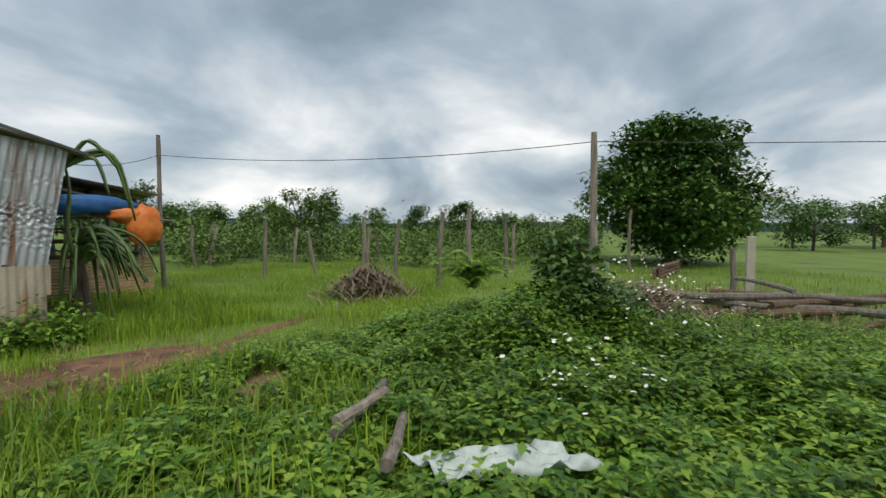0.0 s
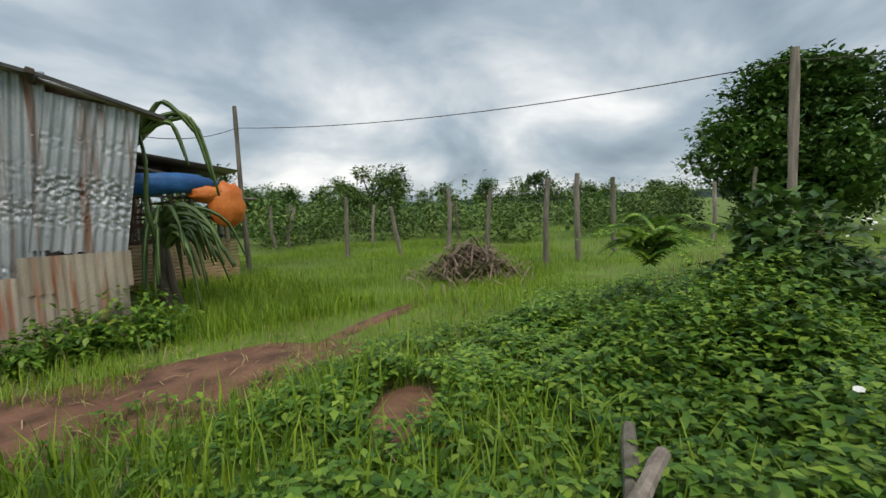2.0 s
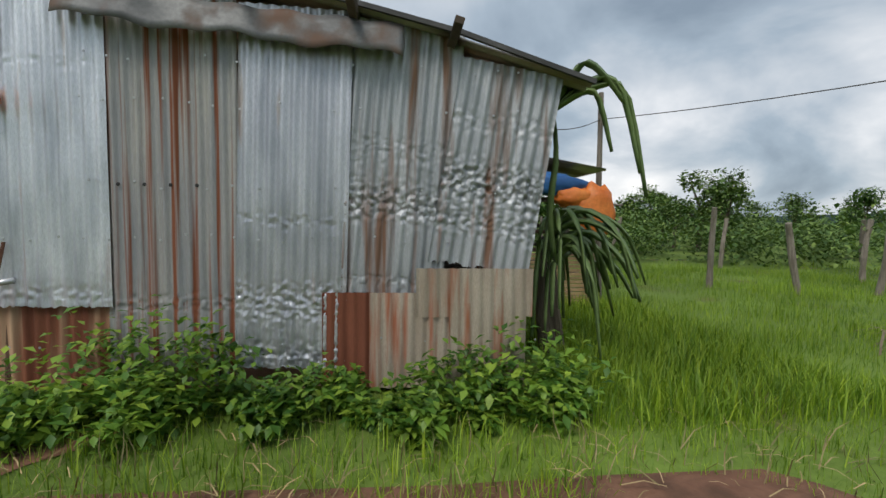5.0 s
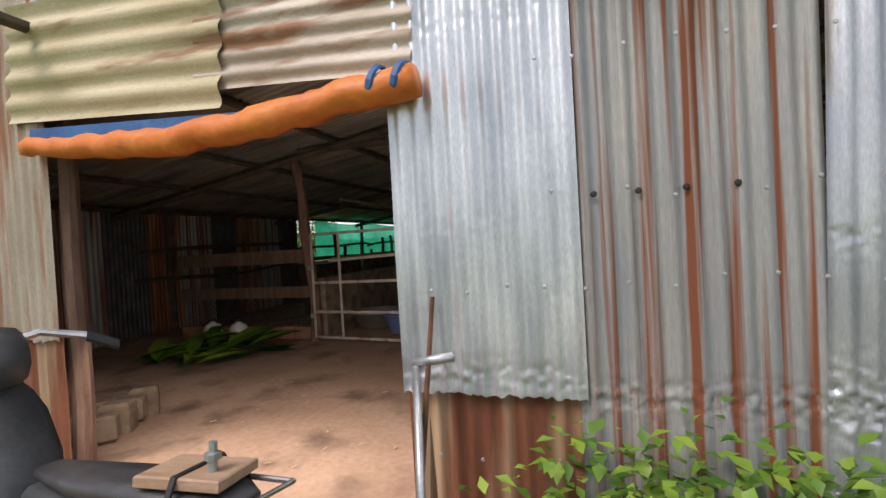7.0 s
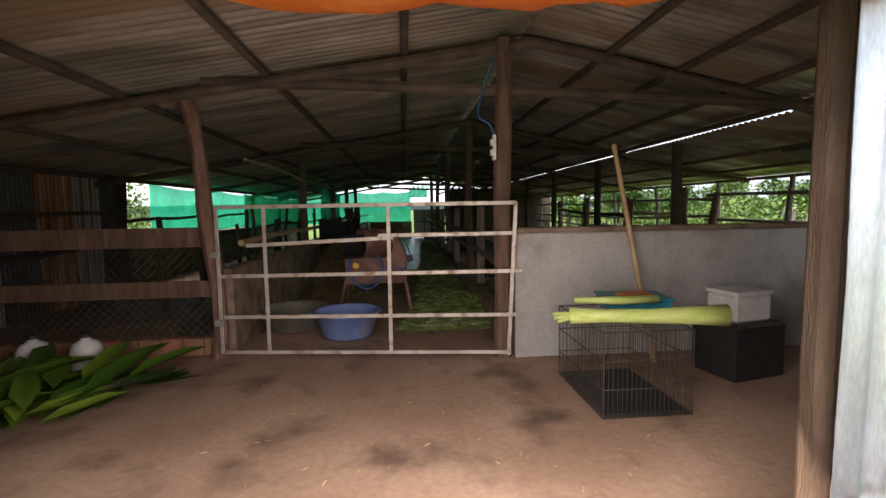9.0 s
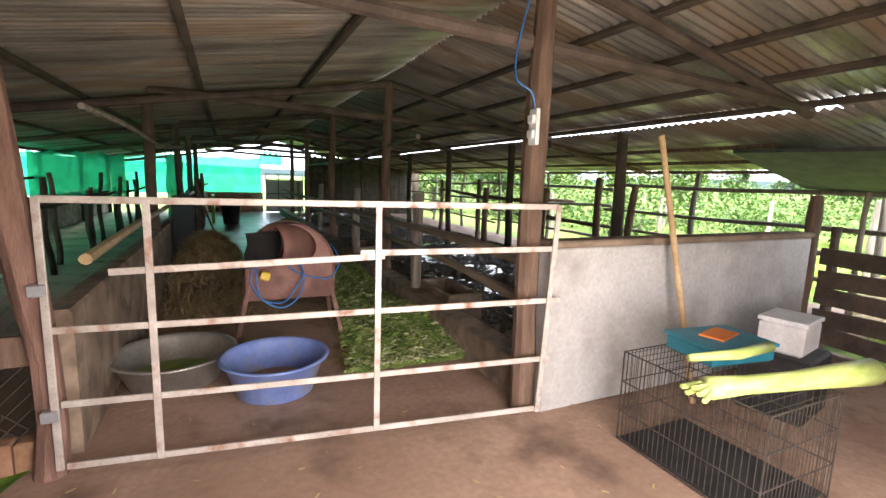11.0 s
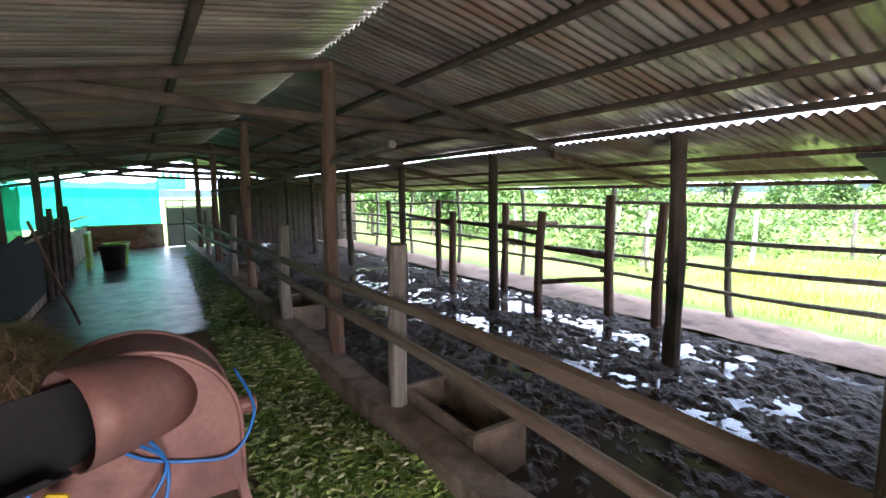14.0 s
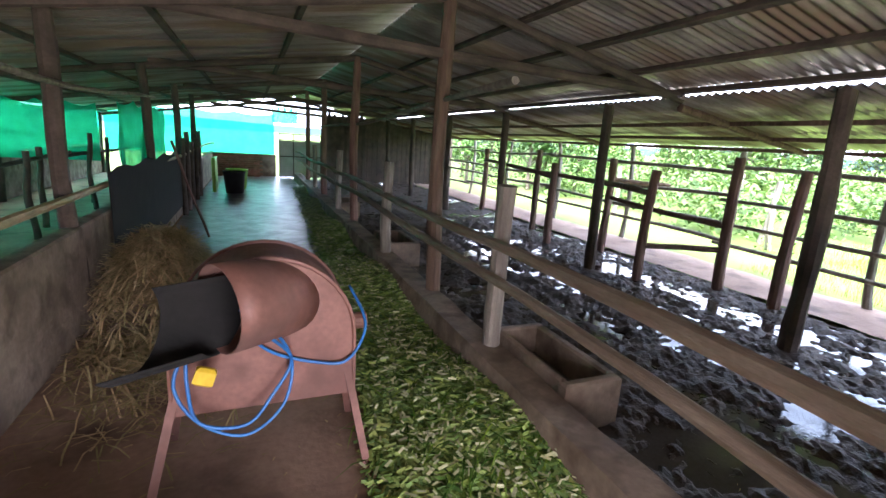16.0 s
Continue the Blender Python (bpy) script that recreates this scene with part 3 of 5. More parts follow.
for x0 in np.arange(-3.38, 0.1, 0.155):
    for z0 in (0.35, 1.05, 1.4, 1.92, 2.2):
        if rn.random() < 0.7:
            o = new("nail", nail_mesh)
            o.matrix_basis = pose(x0 + rn.uniform(-0.03, 0.03), -0.042, z0 + rn.uniform(-0.03, 0.03))
            o.parent = wall_front
            o.matrix_parent_inverse = wall_front.matrix_basis.inverted()
for x0 in (-2.733, -2.572, -2.41, -2.245, -1.615, -1.72):
    part("rust_hole", moved(Mesh().turned([(0.0, -0.002), (0.010, -0.001), (0.013, 0.002)], n=9, axis="y"), pose(x0, -0.012, 1.40)), BLACK, wall_front, "rusted nail hole")

# door posts
for x0, s in ((-5.70, 3), (-3.49, 4)):
    single("door_post", Mesh().log((x0, 0.07, 0), (x0 + 0.02, 0.07, roof_z(x0) - 0.08), 0.06, 0.05, 0.01, s), WOOD, "rough timber post beside the shed doorway", "post", "door posts", "structure")
# rolled tarpaulin over the door
tarp = thing("rolled_tarpaulin", (-4.6, -0.1, 1.9), "orange tarpaulin rolled up over the doorway", "tarpaulin")
pts = [(-5.76 + 2.36 * u, -0.085 - 0.03 * math.sin(u * 3), 1.905 + 0.02 * u - 0.095 * math.sin(u * math.pi) ** 1.3 + 0.006 * math.sin(u * 38) + 0.004 * math.sin(u * 25) + 0.003 * math.sin(u * 61)) for u in np.linspace(0, 1, 40)]
part("roll", Mesh().tube(pts, [0.045 + 0.026 * min(1, k / 14) + 0.004 * math.sin(k * 1.7) for k in range(40)], 14, True, 0.11, 3), ORANGE, tarp, "", True)
part("blue_lining", Mesh().add([(-5.75, -0.075, 1.92), (-4.0, -0.075, 1.86), (-4.0, -0.065, 1.90), (-5.75, -0.065, 2.02), (-5.75, -0.07, 1.92), (-4.0, -0.07, 1.86), (-4.0, -0.06, 1.90), (-5.75, -0.06, 2.02)],
     [(0, 1, 2, 3), (7, 6, 5, 4), (0, 4, 5, 1), (1, 5, 6, 2), (2, 6, 7, 3), (3, 7, 4, 0)]), BLUE, tarp, "blue tarpaulin lining")
for x0 in (-3.58, -3.47):
    part("tie", moved(Mesh().turned([(0.078, -0.018), (0.086, -0.01), (0.086, 0.01), (0.078, 0.018)], n=16, axis="x"), pose(x0, -0.085, 1.925, 0, 20, 0)), BLUE, tarp, "blue tie strap")

# ---- roof ----
origin = INSIDE
RY0, RY1 = 0.18, 22.6


def roof_sheet(xa, za, xb, zb, y0, y1, pitch=0.095, amp=0.016, step=0.6):
    """Corrugated slope; the ribs run down it from a to b."""
    ny = int((y1 - y0) / pitch * 6)
    nx = max(1, int(abs(xb - xa) / step))
    v, f = [], []
    for j in range(ny + 1):
        y = y0 + (y1 - y0) * j / ny
        for i in range(nx + 1):
            u = i / nx
            v.append((xa + (xb - xa) * u, y, za + (zb - za) * u + amp * math.sin(2 * math.pi * y / pitch) + 0.012 * noise.noise(Vector((xa + (xb - xa) * u, y * 0.8, 0)))))
    n = nx + 1
    for j in range(ny):
        for i in range(nx):
            f.append((j * n + i, j * n + i + 1, (j + 1) * n + i + 1, (j + 1) * n + i))
    return Mesh().add(v, f)


def ceiling(mesh, label):
    o = single("ceiling", mesh, ROOF_TIN, label, "roof", kind="structure", smooth=True)
    o.modifiers.new("thickness", "SOLIDIFY").thickness = 0.003
    return o


ceiling(roof_sheet(RIDGE_X - 0.02, RIDGE_Z, EAVE_X, EAVE_Z, RY0, RY1), "rusty corrugated metal roof slope seen from below")
ceiling(roof_sheet(RIDGE_X + 0.05, RIDGE_Z + 0.03, LEFT_X, LEFT_Z, RY0 + 0.2, RY1), "rusty corrugated metal roof slope seen from below")
ceiling(roof_sheet(EAVE_X - 0.03, EAVE_Z - 0.02, 0.72, 2.14, RY0, 3.4), "corrugated metal roof over the shed front")
ceiling(roof_sheet(EAVE_X - 0.10, EAVE_Z - 0.10, 2.25, 1.90, 3.25, RY1), "low corrugated lean-to roof over the pen")
verge = Mesh().tube([(RIDGE_X, RY0 - 0.01, RIDGE_Z), (-1.6, RY0 - 0.01, roof_z(-1.6) + 0.01), (EAVE_X, RY0 - 0.01, EAVE_Z), (0.72, RY0 - 0.01, 2.14)], 0.022, 4)
single("verge", verge, DARK_TIN, "dark edge of the shed roof", "roof edge", kind="structure")

# rafters, purlins, posts
RAFT_Y = [0.5, 3.6, 7.45, 11.3, 15.0, 18.6, 22.3]
for k, y in enumerate(RAFT_Y):
    for xa, za, xb, zb in ((RIDGE_X, RIDGE_Z - 0.12, EAVE_X, EAVE_Z - 0.12), (RIDGE_X, RIDGE_Z - 0.12, LEFT_X, LEFT_Z - 0.12)):
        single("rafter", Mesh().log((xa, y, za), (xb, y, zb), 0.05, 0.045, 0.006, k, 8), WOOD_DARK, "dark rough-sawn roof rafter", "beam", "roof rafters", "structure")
    if y > 4:
        single("rafter", Mesh().log((EAVE_X, y, EAVE_Z - 0.2), (2.2, y, 1.83), 0.045, 0.04, 0.006, k + 9, 8), WOOD, "dark rough-sawn lean-to rafter", "beam", "roof rafters", "structure")
    if y > 3:
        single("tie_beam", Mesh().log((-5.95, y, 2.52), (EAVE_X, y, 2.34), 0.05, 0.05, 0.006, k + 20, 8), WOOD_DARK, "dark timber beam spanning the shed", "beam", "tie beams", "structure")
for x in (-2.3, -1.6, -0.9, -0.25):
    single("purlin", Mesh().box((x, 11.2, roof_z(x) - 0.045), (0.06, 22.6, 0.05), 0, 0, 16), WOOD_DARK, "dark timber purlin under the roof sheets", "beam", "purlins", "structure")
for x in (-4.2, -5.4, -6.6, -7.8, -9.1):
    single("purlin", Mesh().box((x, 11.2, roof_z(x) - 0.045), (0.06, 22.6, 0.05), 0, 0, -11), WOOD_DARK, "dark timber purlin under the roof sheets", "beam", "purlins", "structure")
for x, z in ((0.6, 2.10), (1.4, 1.97), (2.1, 1.85)):
    single("purlin", Mesh().box((x, 13.3, z), (0.05, 18.0, 0.05)), WOOD, "timber purlin under the lean-to roof", "beam", "purlins", "structure")


def post(x, y, h, r=0.07, lean=(0, 0), seed=0, material=WOOD, label="rough round timber post holding the shed roof", group="shed posts", bend=0.012):
    return single("timber_post", Mesh().log((x, y, -0.05), (x + lean[0], y + lean[1], h), r, r * 0.85, bend, seed, 10, 8), material, label, "post", group)


post(-3.33, 3.52, 2.9, 0.085, (0.02, 0), 1)
post(-6.04, 3.86, 2.62, 0.075, (-0.22, 0.0), 2, bend=0.03)
for k, y in enumerate((7.45, 11.3, 15.0, 18.6)):
    post(RIDGE_X, y, 2.92, 0.075, (0.0, 0), 3 + k)
for k, y in enumerate((5.82, 8.55, 11.3, 14.0, 16.8, 19.6)):
    post(EAVE_X, y, EAVE_Z - 0.1, 0.075 if k else 0.085, (-0.02, 0.02), 10 + k, WOOD_DARK)
for k, y in enumerate((4.6, 6.3, 8.3, 10.4, 12.7, 15.0, 17.5, 20.0)):
    post(2.1, y, 1.86, 0.05, (random.Random(k).uniform(-0.08, 0.12), 0), 20 + k, WOOD_GREY, bend=0.04)
for k, y in enumerate((7.9, 11.2, 14.2, 17.2)):
    post(-5.98, y, roof_z(-5.98) - 0.08, 0.07, (-0.05, 0), 30 + k, WOOD_DARK)
for k, y in enumerate((4.5, 8.0, 11.5, 15.0, 18.5, 22.0)):
    post(-9.2, y, 1.95, 0.06, (0.03, 0), 40 + k, WOOD_DARK)
for x, y, h, ln in ((-3.10, 6.16, 1.42, (0.02, 0)), (-3.1, 9.0, 1.4, (0, 0)), (-3.1, 12.6, 1.4, (0.02, 0)), (-3.1, 16.4, 1.4, (0, 0)),
                    (0.82, 6.6, 1.6, (0.22, 0.1)), (0.95, 7.4, 1.72, (-0.05, 0)), (0.15, 8.0, 1.5, (0.05, 0)), (0.9, 9.6, 1.6, (0.03, 0)), (0.8, 11.6, 1.65, (0, 0)),
                    (0.2, 10.2, 1.45, (0, 0)), (0.9, 14.2, 1.6, (0.04, 0)), (-0.12, 3.5, 1.55, (0.05, 0))):
    post(x, y, h, 0.07, ln, int(x * 10 + y * 7) + 60, WOOD_GREY if x < -1 else WOOD, "weathered timber fence post in the cattle pen", "pen posts", 0.015)


def rail(a, b, r=0.04, seed=0, material=RAIL, label="weathered wooden rail of the cattle fence", group="pen rails", bend=0.008):
    return single("fence_rail", Mesh().log(a, b, r, r * 0.8, bend, seed, 8, 8), material, label, "rail", group)


rail((-3.2, 3.6, 1.02), (-3.2, 12.6, 1.0), 0.045, 1)
rail((-3.2, 3.6, 0.72), (-3.18, 12.4, 0.78), 0.04, 2)
rail((-3.18, 12.3, 1.02), (-3.18, 21.0, 1.02), 0.04, 3)
rail((-3.18, 12.2, 0.76), (-3.18, 21.0, 0.76), 0.04, 4)
rail((-5.9, 4.2, 1.08), (-5.88, 14.0, 1.12), 0.032, 5, BAMBOO, "pale bamboo rail along the feeding aisle", "aisle rails")
rail((-5.88, 13.8, 1.12), (-5.86, 21.5, 1.15), 0.03, 6, BAMBOO, "pale bamboo rail along the feeding aisle", "aisle rails")
rail((-5.95, 4.6, 1.97), (-5.9, 11.3, 2.03), 0.024, 7, WOOD_GREY, "thin crooked pole slung between posts", "slung poles", 0.012)
rail((-3.13, 6.1, 2.08), (-3.1, 15.1, 1.86), 0.026, 8, WOOD_GREY, "thin crooked pole slung between posts", "slung poles", 0.012)
for k, z in enumerate((0.42, 0.78, 1.12, 1.55)):
    for j, (ya, yb) in enumerate(((3.7, 8.4), (8.2, 13.0), (12.8, 17.6), (17.4, 21.5))):
        rail((2.06, ya, z + 0.05 * math.sin(k * 3 + j * 2)), (2.04, yb, z + 0.06 * math.sin(k * 5 + j)), 0.036, 30 + 4 * k + j, WOOD_GREY)
for k, (a, b) in enumerate((((0.95, 7.4, 0.85), (0.9, 9.6, 0.95)), ((0.95, 7.4, 0.55), (0.15, 8.0, 0.5)), ((0.15, 8.0, 1.2), (0.8, 11.6, 1.2)), ((0.9, 9.6, 1.25), (2.05, 9.4, 1.2)),
                            ((-0.12, 3.6, 1.05), (2.05, 4.6, 1.0)), ((-0.12, 3.6, 0.75), (2.05, 4.5, 0.7)), ((0.2, 10.2, 1.2), (0.9, 14.2, 1.3)))):
    rail(a, b, 0.042, 50 + k, WOOD)
for k, (y, z) in enumerate(((5.0, 1.3), (5.0, 0.9), (9.0, 1.25), (9.0, 0.85), (13.0, 1.25), (13.0, 0.9))):
    rail((-9.15, y - 1.2, z), (-9.15, y + 3.0, z + 0.06), 0.035, 70 + k, WOOD_DARK, "dark wooden rail of the side pen", "side pen rails", 0.02)
for k, y in enumerate(np.arange(6.0, 21.0, 0.9)):
    post(-7.6 + 0.15 * math.sin(k * 2.3), y, 1.35 + 0.2 * math.sin(k * 1.7), 0.045, (0.04 * math.sin(k), 0), 90 + k, WOOD_DARK, "dark stake in the side pen fence", "side pen stakes", 0.03)
rail((-7.6, 5.8, 1.05), (-7.6, 13.5, 1.1), 0.035, 80, WOOD_DARK, "dark wooden rail of the side pen", "side pen rails")
rail((-7.6, 13.2, 1.05), (-7.6, 21.0, 1.1), 0.035, 81, WOOD_DARK, "dark wooden rail of the side pen", "side pen rails")
for k, y in enumerate((13.4, 14.0, 14.8, 15.6, 16.3)):
    post(-5.86, y, 1.45 + 0.12 * math.sin(k * 2), 0.05, (0.02, 0), 120 + k, WOOD_DARK, "dark stake beside the feeding aisle", "aisle stakes")

# ---- low walls ----
white = thing("wall_pen", (-1.7, 3.5, 0), "low grey cement-rendered wall with stains", "wall", kind="structure")
part("render", Mesh().box((-1.72, 3.5, 0.58), (3.02, 0.14, 1.16), 0, 0, 0, 0.012), RENDERED, white)
part("coping", Mesh().box((-1.72, 3.5, 1.185), (3.06, 0.17, 0.05), 0, 0, 0, 0.012), CURB, white, "rough brown cement coping")
single("wall_aisle", Mesh().box((-6.0, 13.2, 0.42), (0.14, 18.4, 0.84), 0, 0, 0, 0.015), CURB, "low brown earthen wall along the aisle", "wall", kind="structure")
single("black_sheeting", Mesh().add([(p, y, z) for p in (-5.90, -5.89) for y in np.linspace(8.6, 16.5, 24) for z in (0.2, 1.22 + 0.03 * math.sin(y * 5))],
       [(2 * i, 2 * i + 2, 2 * i + 3, 2 * i + 1) for i in range(23)] + [(48 + 2 * i + 1, 48 + 2 * i + 3, 48 + 2 * i + 2, 48 + 2 * i) for i in range(23)]), BLACK_PLASTIC_SHADE, "black plastic sheeting hung along the aisle", "plastic sheet")
curb = thing("feed_curb", (-3.12, 12, 0), "worn cement curb along the fodder aisle", "curb", kind="structure")
part("curb", Mesh().add(*(lambda v: (v, [(4 * i + k, 4 * i + (k + 1) % 4, 4 * i + 4 + (k + 1) % 4, 4 * i + 4 + k) for i in range(60) for k in range(4)] + [(3, 2, 1, 0), (240, 241, 242, 243)]))(
    [(x + 0.02 * noise.noise(Vector((y * 2, x, z))), y, z + 0.025 * noise.noise(Vector((y * 3, x * 5, 1)))) for y in np.linspace(3.62, 21.0, 61) for x, z in ((-3.27, -0.02), (-3.0, -0.02), (-3.02, 0.27), (-3.24, 0.27))])), CURB, curb)
for k, y in enumerate((5.85, 9.6, 13.4)):
    tr = thing("feed_trough", (-2.8, y, 0), "worn brown cement trough built against the curb", "trough", "cement troughs")
    for c, s in (((-2.8, y - 0.42, 0.17), (0.42, 0.07, 0.34)), ((-2.8, y + 0.42, 0.17), (0.42, 0.07, 0.34)), ((-2.62, y, 0.17), (0.07, 0.77, 0.34)), ((-2.97, y, 0.17), (0.05, 0.77, 0.34))):
        part("side", Mesh().box(c, s, 0, 0, 0, 0.015), CURB, tr)
    part("bottom", Mesh().box((-2.79, y, 0.08), (0.28, 0.77, 0.1)), MUD, tr, "dark wet trough bottom")
side = thing("wall_side", (0.2, 1.8, 0), "dark inner side wall of rusty corrugated sheets", "wall", kind="structure")
for k in range(3):
    part("sheet", moved(tin(0.76, 2.2, seed=60 + k), pose(0.28 + 0.01 * (k % 2), 0.33 + 0.7 * k, -0.04, 0, 0, 90)), (ZINC_DULL, RUSTY, ZINC_RUST)[k % 3], side, "", True)
barrier = thing("plank_barrier", (0.3, 2.95, 0), "low barrier of dark weathered planks beside the pen wall", "barrier")
for k in range(5):
    part("plank", Mesh().box((0.30 + 0.012 * (k % 2), 2.95, 0.13 + 0.2 * k), (0.035, 1.25, 0.17), 0, 1.5 * (-1) ** k), WOOD_DARK, barrier)
for y in (2.42, 3.5):
    part("stake", Mesh().log((0.35, y, -0.05), (0.35, y, 1.25), 0.045, 0.04, 0.01, 5), WOOD_DARK, barrier)
far = thing("wall_slats", (0.2, 20.4, 0), "dark partition of upright wooden slats at the far end", "wall", kind="structure")
rk = random.Random(8)
for k in range(52):
    part("slat", Mesh().box((-2.2 + 0.094 * k, 20.4 + 0.02 * (k % 2), 1.2), (0.096, 0.022, 2.3 + rk.uniform(-0.1, 0.2))), WOOD_DARK, far)
end = thing("wall_end", (-4.8, 22.3, 0), "low weathered brick wall at the far end", "wall", kind="structure")
bm0 = Mesh().box((0, 0, 0), (0.2, 0.1, 0.065), 0, 0, 0, 0.006)
brick_mesh = bm0.ob("brick", BRICK).data
bpy.data.objects.remove(bpy.data.objects["brick"])
for r in range(11):
    for k in range(9):
        o = new("brick", brick_mesh)
        o.parent = end
        o.matrix_basis = Matrix.Translation((-1.05 + 0.21 * k + 0.1 * (r % 2), 0, 0.035 + 0.075 * r))
part("mortar", Mesh().box((-4.86, 22.31, 0.41), (2.1, 0.085, 0.82)), CURB, end, "crumbling mortar")

left = thing("wall_left", (-9.3, 4.5, 0), "dark inner wall of old corrugated sheets", "wall", kind="structure")
for k in range(12):
    part("sheet", moved(tin(0.72, 2.06, seed=80 + k), pose(-9.28 + 0.01 * (k % 2), 0.02 + 0.68 * k, -0.04, 0, 0, 90)), (RUSTY, ZINC_RUST, DARK_TIN)[k % 3], left, "", True)
# ---- far gate, net, bins ----
fgt = thing("far_gate", (-2.95, 21.9, 0), "grimy white sheet gate with an iron frame", "gate")
part("panel", Mesh().box((-2.95, 21.93, 0.72), (1.5, 0.02, 1.3)), PAINT_WHITE, fgt, "grimy white panel")
for x in (-3.7, -3.2, -2.7, -2.2):
    part("bar", Mesh().tube([(x, 21.89, 0.04), (x, 21.89, 1.62)], 0.018), WIRE, fgt)
for z in (0.06, 0.8, 1.4, 1.62):
    part("bar", Mesh().tube([(-3.72, 21.87, z), (-2.18, 21.87, z)], 0.018), WIRE, fgt)


def cloth(name, x0, x1, y, z0, z1, material, label, category, seed=0, sag=0.05):
    nx, nz = 40, 12
    v = []
    for d in (0.0, 0.006):
        for j in range(nz + 1):
            for i in range(nx + 1):
                u, w = i / nx, j / nz
                v.append((x0 + (x1 - x0) * u, y + d + sag * noise.noise(Vector((u * 6, w * 3, seed))), z0 + (z1 - z0) * w - sag * 1.5 * abs(math.sin(u * math.pi * 4)) * w))
    n = nx + 1
    k = n * (nz + 1)
    f = [(j * n + i, j * n + i + 1, (j + 1) * n + i + 1, (j + 1) * n + i) for j in range(nz) for i in range(nx)]
    return single(name, Mesh().add(v, f + [tuple(q + k for q in p[::-1]) for p in f]), material, label, category, smooth=True)


cloth("shade_net", -9.2, -3.85, 22.5, 0.75, 2.3, NET, "translucent green shade net hung across the far end", "net", 3)
cloth("shade_net", -9.25, -7.4, 14.5, 0.9, 2.0, NET, "translucent green shade net hung in the side pen", "net", 5)
cloth("shade_net", -3.9, -3.0, 22.45, 2.0, 2.65, NET, "torn piece of green shade net under the roof", "net", 6, 0.15)


def side_cloth(x, y0, y1, z0, z1, material, label, category, seed, name="shade_net"):
    o = cloth(name, y0, y1, -x, z0, z1, material, label, category, seed)
    for q in o.data.vertices:
        px, py, pz = q.co - origin
        q.co = Vector((-py, px, pz)) + origin
    return o


side_cloth(-9.25, 9.0, 22.4, 0.95, 2.0, NET, "translucent green shade net along the open side", "net", 8)
side_cloth(-6.06, 9.9, 13.0, 0.80, 1.95, NET, "dark green shade net hung behind the aisle posts", "net", 9)
# added wall: blocks the bright ground outside so the side stays dark
single("wall_outer", Mesh().box((-9.32, 15.2, 0.46), (0.12, 14.2, 0.92), 0, 0, 0, 0.015), CURB, "low brown wall added to hide bright ground beyond the open side", "wall", kind="structure")
for x, y, z, s in ((-5.6, 17.6, 0.45, (0.08, 1.0, 0.9)),):
    single("plastic_board", Mesh().box((x, y, z), s), LIME, "lime green plastic board leaning by the aisle wall", "board")
for x, y, m, lab, r in ((-5.05, 17.9, LIME, "lime green plastic bucket", 0.28), (-5.1, 17.0, BLACK, "black plastic tub", 0.27)):
    t0 = thing("bucket", (x, y, 0), lab + " on the aisle floor", "bucket", "aisle buckets")
    part("shell", Mesh().turned([(0.0, 0.01), (r * 0.8, 0.01), (r, 0.55), (r * 1.06, 0.55), (r * 1.06, 0.58), (r * 0.97, 0.58), (r * 0.78, 0.03), (0.0, 0.03)], (x, y, 0), 20), m, t0, "", True)


# ---- field gate ----
gate = thing("field_gate", (-6.0, 3.80, 0), "scuffed cream-painted iron gate with flat bars", "gate")
G0, G1 = Vector((-5.98, 3.80, 0)), Vector((-3.24, 3.37, 0))


def gbar(sa, za, sb, zb, off=0.0, w=0.036, t=0.014, name="bar"):
    a, b = G0.lerp(G1, sa) + Vector((0, off, za)), G0.lerp(G1, sb) + Vector((0, off, zb))
    d = b - a
    m = Mesh().box((0, 0, 0), (d.length, t, w), 0, 0, 0, 0.003)
    q = d.to_track_quat("X", "Z").to_matrix().to_4x4()
    return part(name, moved(m, Matrix.Translation((a + b) / 2) @ q), GATE_IRON, gate)


for z, s0, s1, z1 in ((0.06, 0.01, 0.985, 0.08), (0.40, 0.01, 1.0, 0.43), (0.79, 0.0, 1.02, 0.83), (1.44, 0.0, 1.0, 1.44)):
    gbar(s0, z, s1, z1)
gbar(0.10, 1.08, 0.6, 1.14)
gbar(0.55, 1.16, 1.0, 1.17)
for s, z0, z1 in ((0.0, 0.05, 1.45), (0.165, 0.05, 1.44), (0.585, 0.07, 1.44)):
    gbar(s, z0, s + 0.001, z1, -0.012)
gbar(0.975, 0.06, 1.0, 1.45, -0.012)
for z in (0.35, 1.0):
    part("hinge", Mesh().box((-6.0, 3.79, z), (0.07, 0.05, 0.06)), STEEL, gate, "bare steel hinge")

# ---- mesh panel beside the gate ----
panel = thing("pen_panel", (-7.2, 3.95, 0), "plank and chain-link pen panel on bricks", "panel")
for z, h in ((1.16, 0.19), (0.66, 0.16)):
    part("plank", Mesh().box((-7.25, 3.93, z), (2.3, 0.03, h)), WOOD, panel, "rough reddish plank")
for k in range(12):
    part("brick", Mesh().box((-8.3 + 0.2 * k, 3.95, 0.09), (0.19, 0.11, 0.17), 0, 0, 0, 0.01), BRICK, panel)
for d in (1, -1):
    for k in range(28):
        x0 = -8.4 + 0.085 * k
        x1 = x0 + d * 0.9
        a, b = Vector((x0, 3.955, 0.18)), Vector((x1, 3.955, 1.08))
        if x1 > -6.12:
            b = a.lerp(b, (-6.12 - x0) / (x1 - x0))
        if x1 < -8.4:
            b = a.lerp(b, (-8.4 - x0) / (x1 - x0))
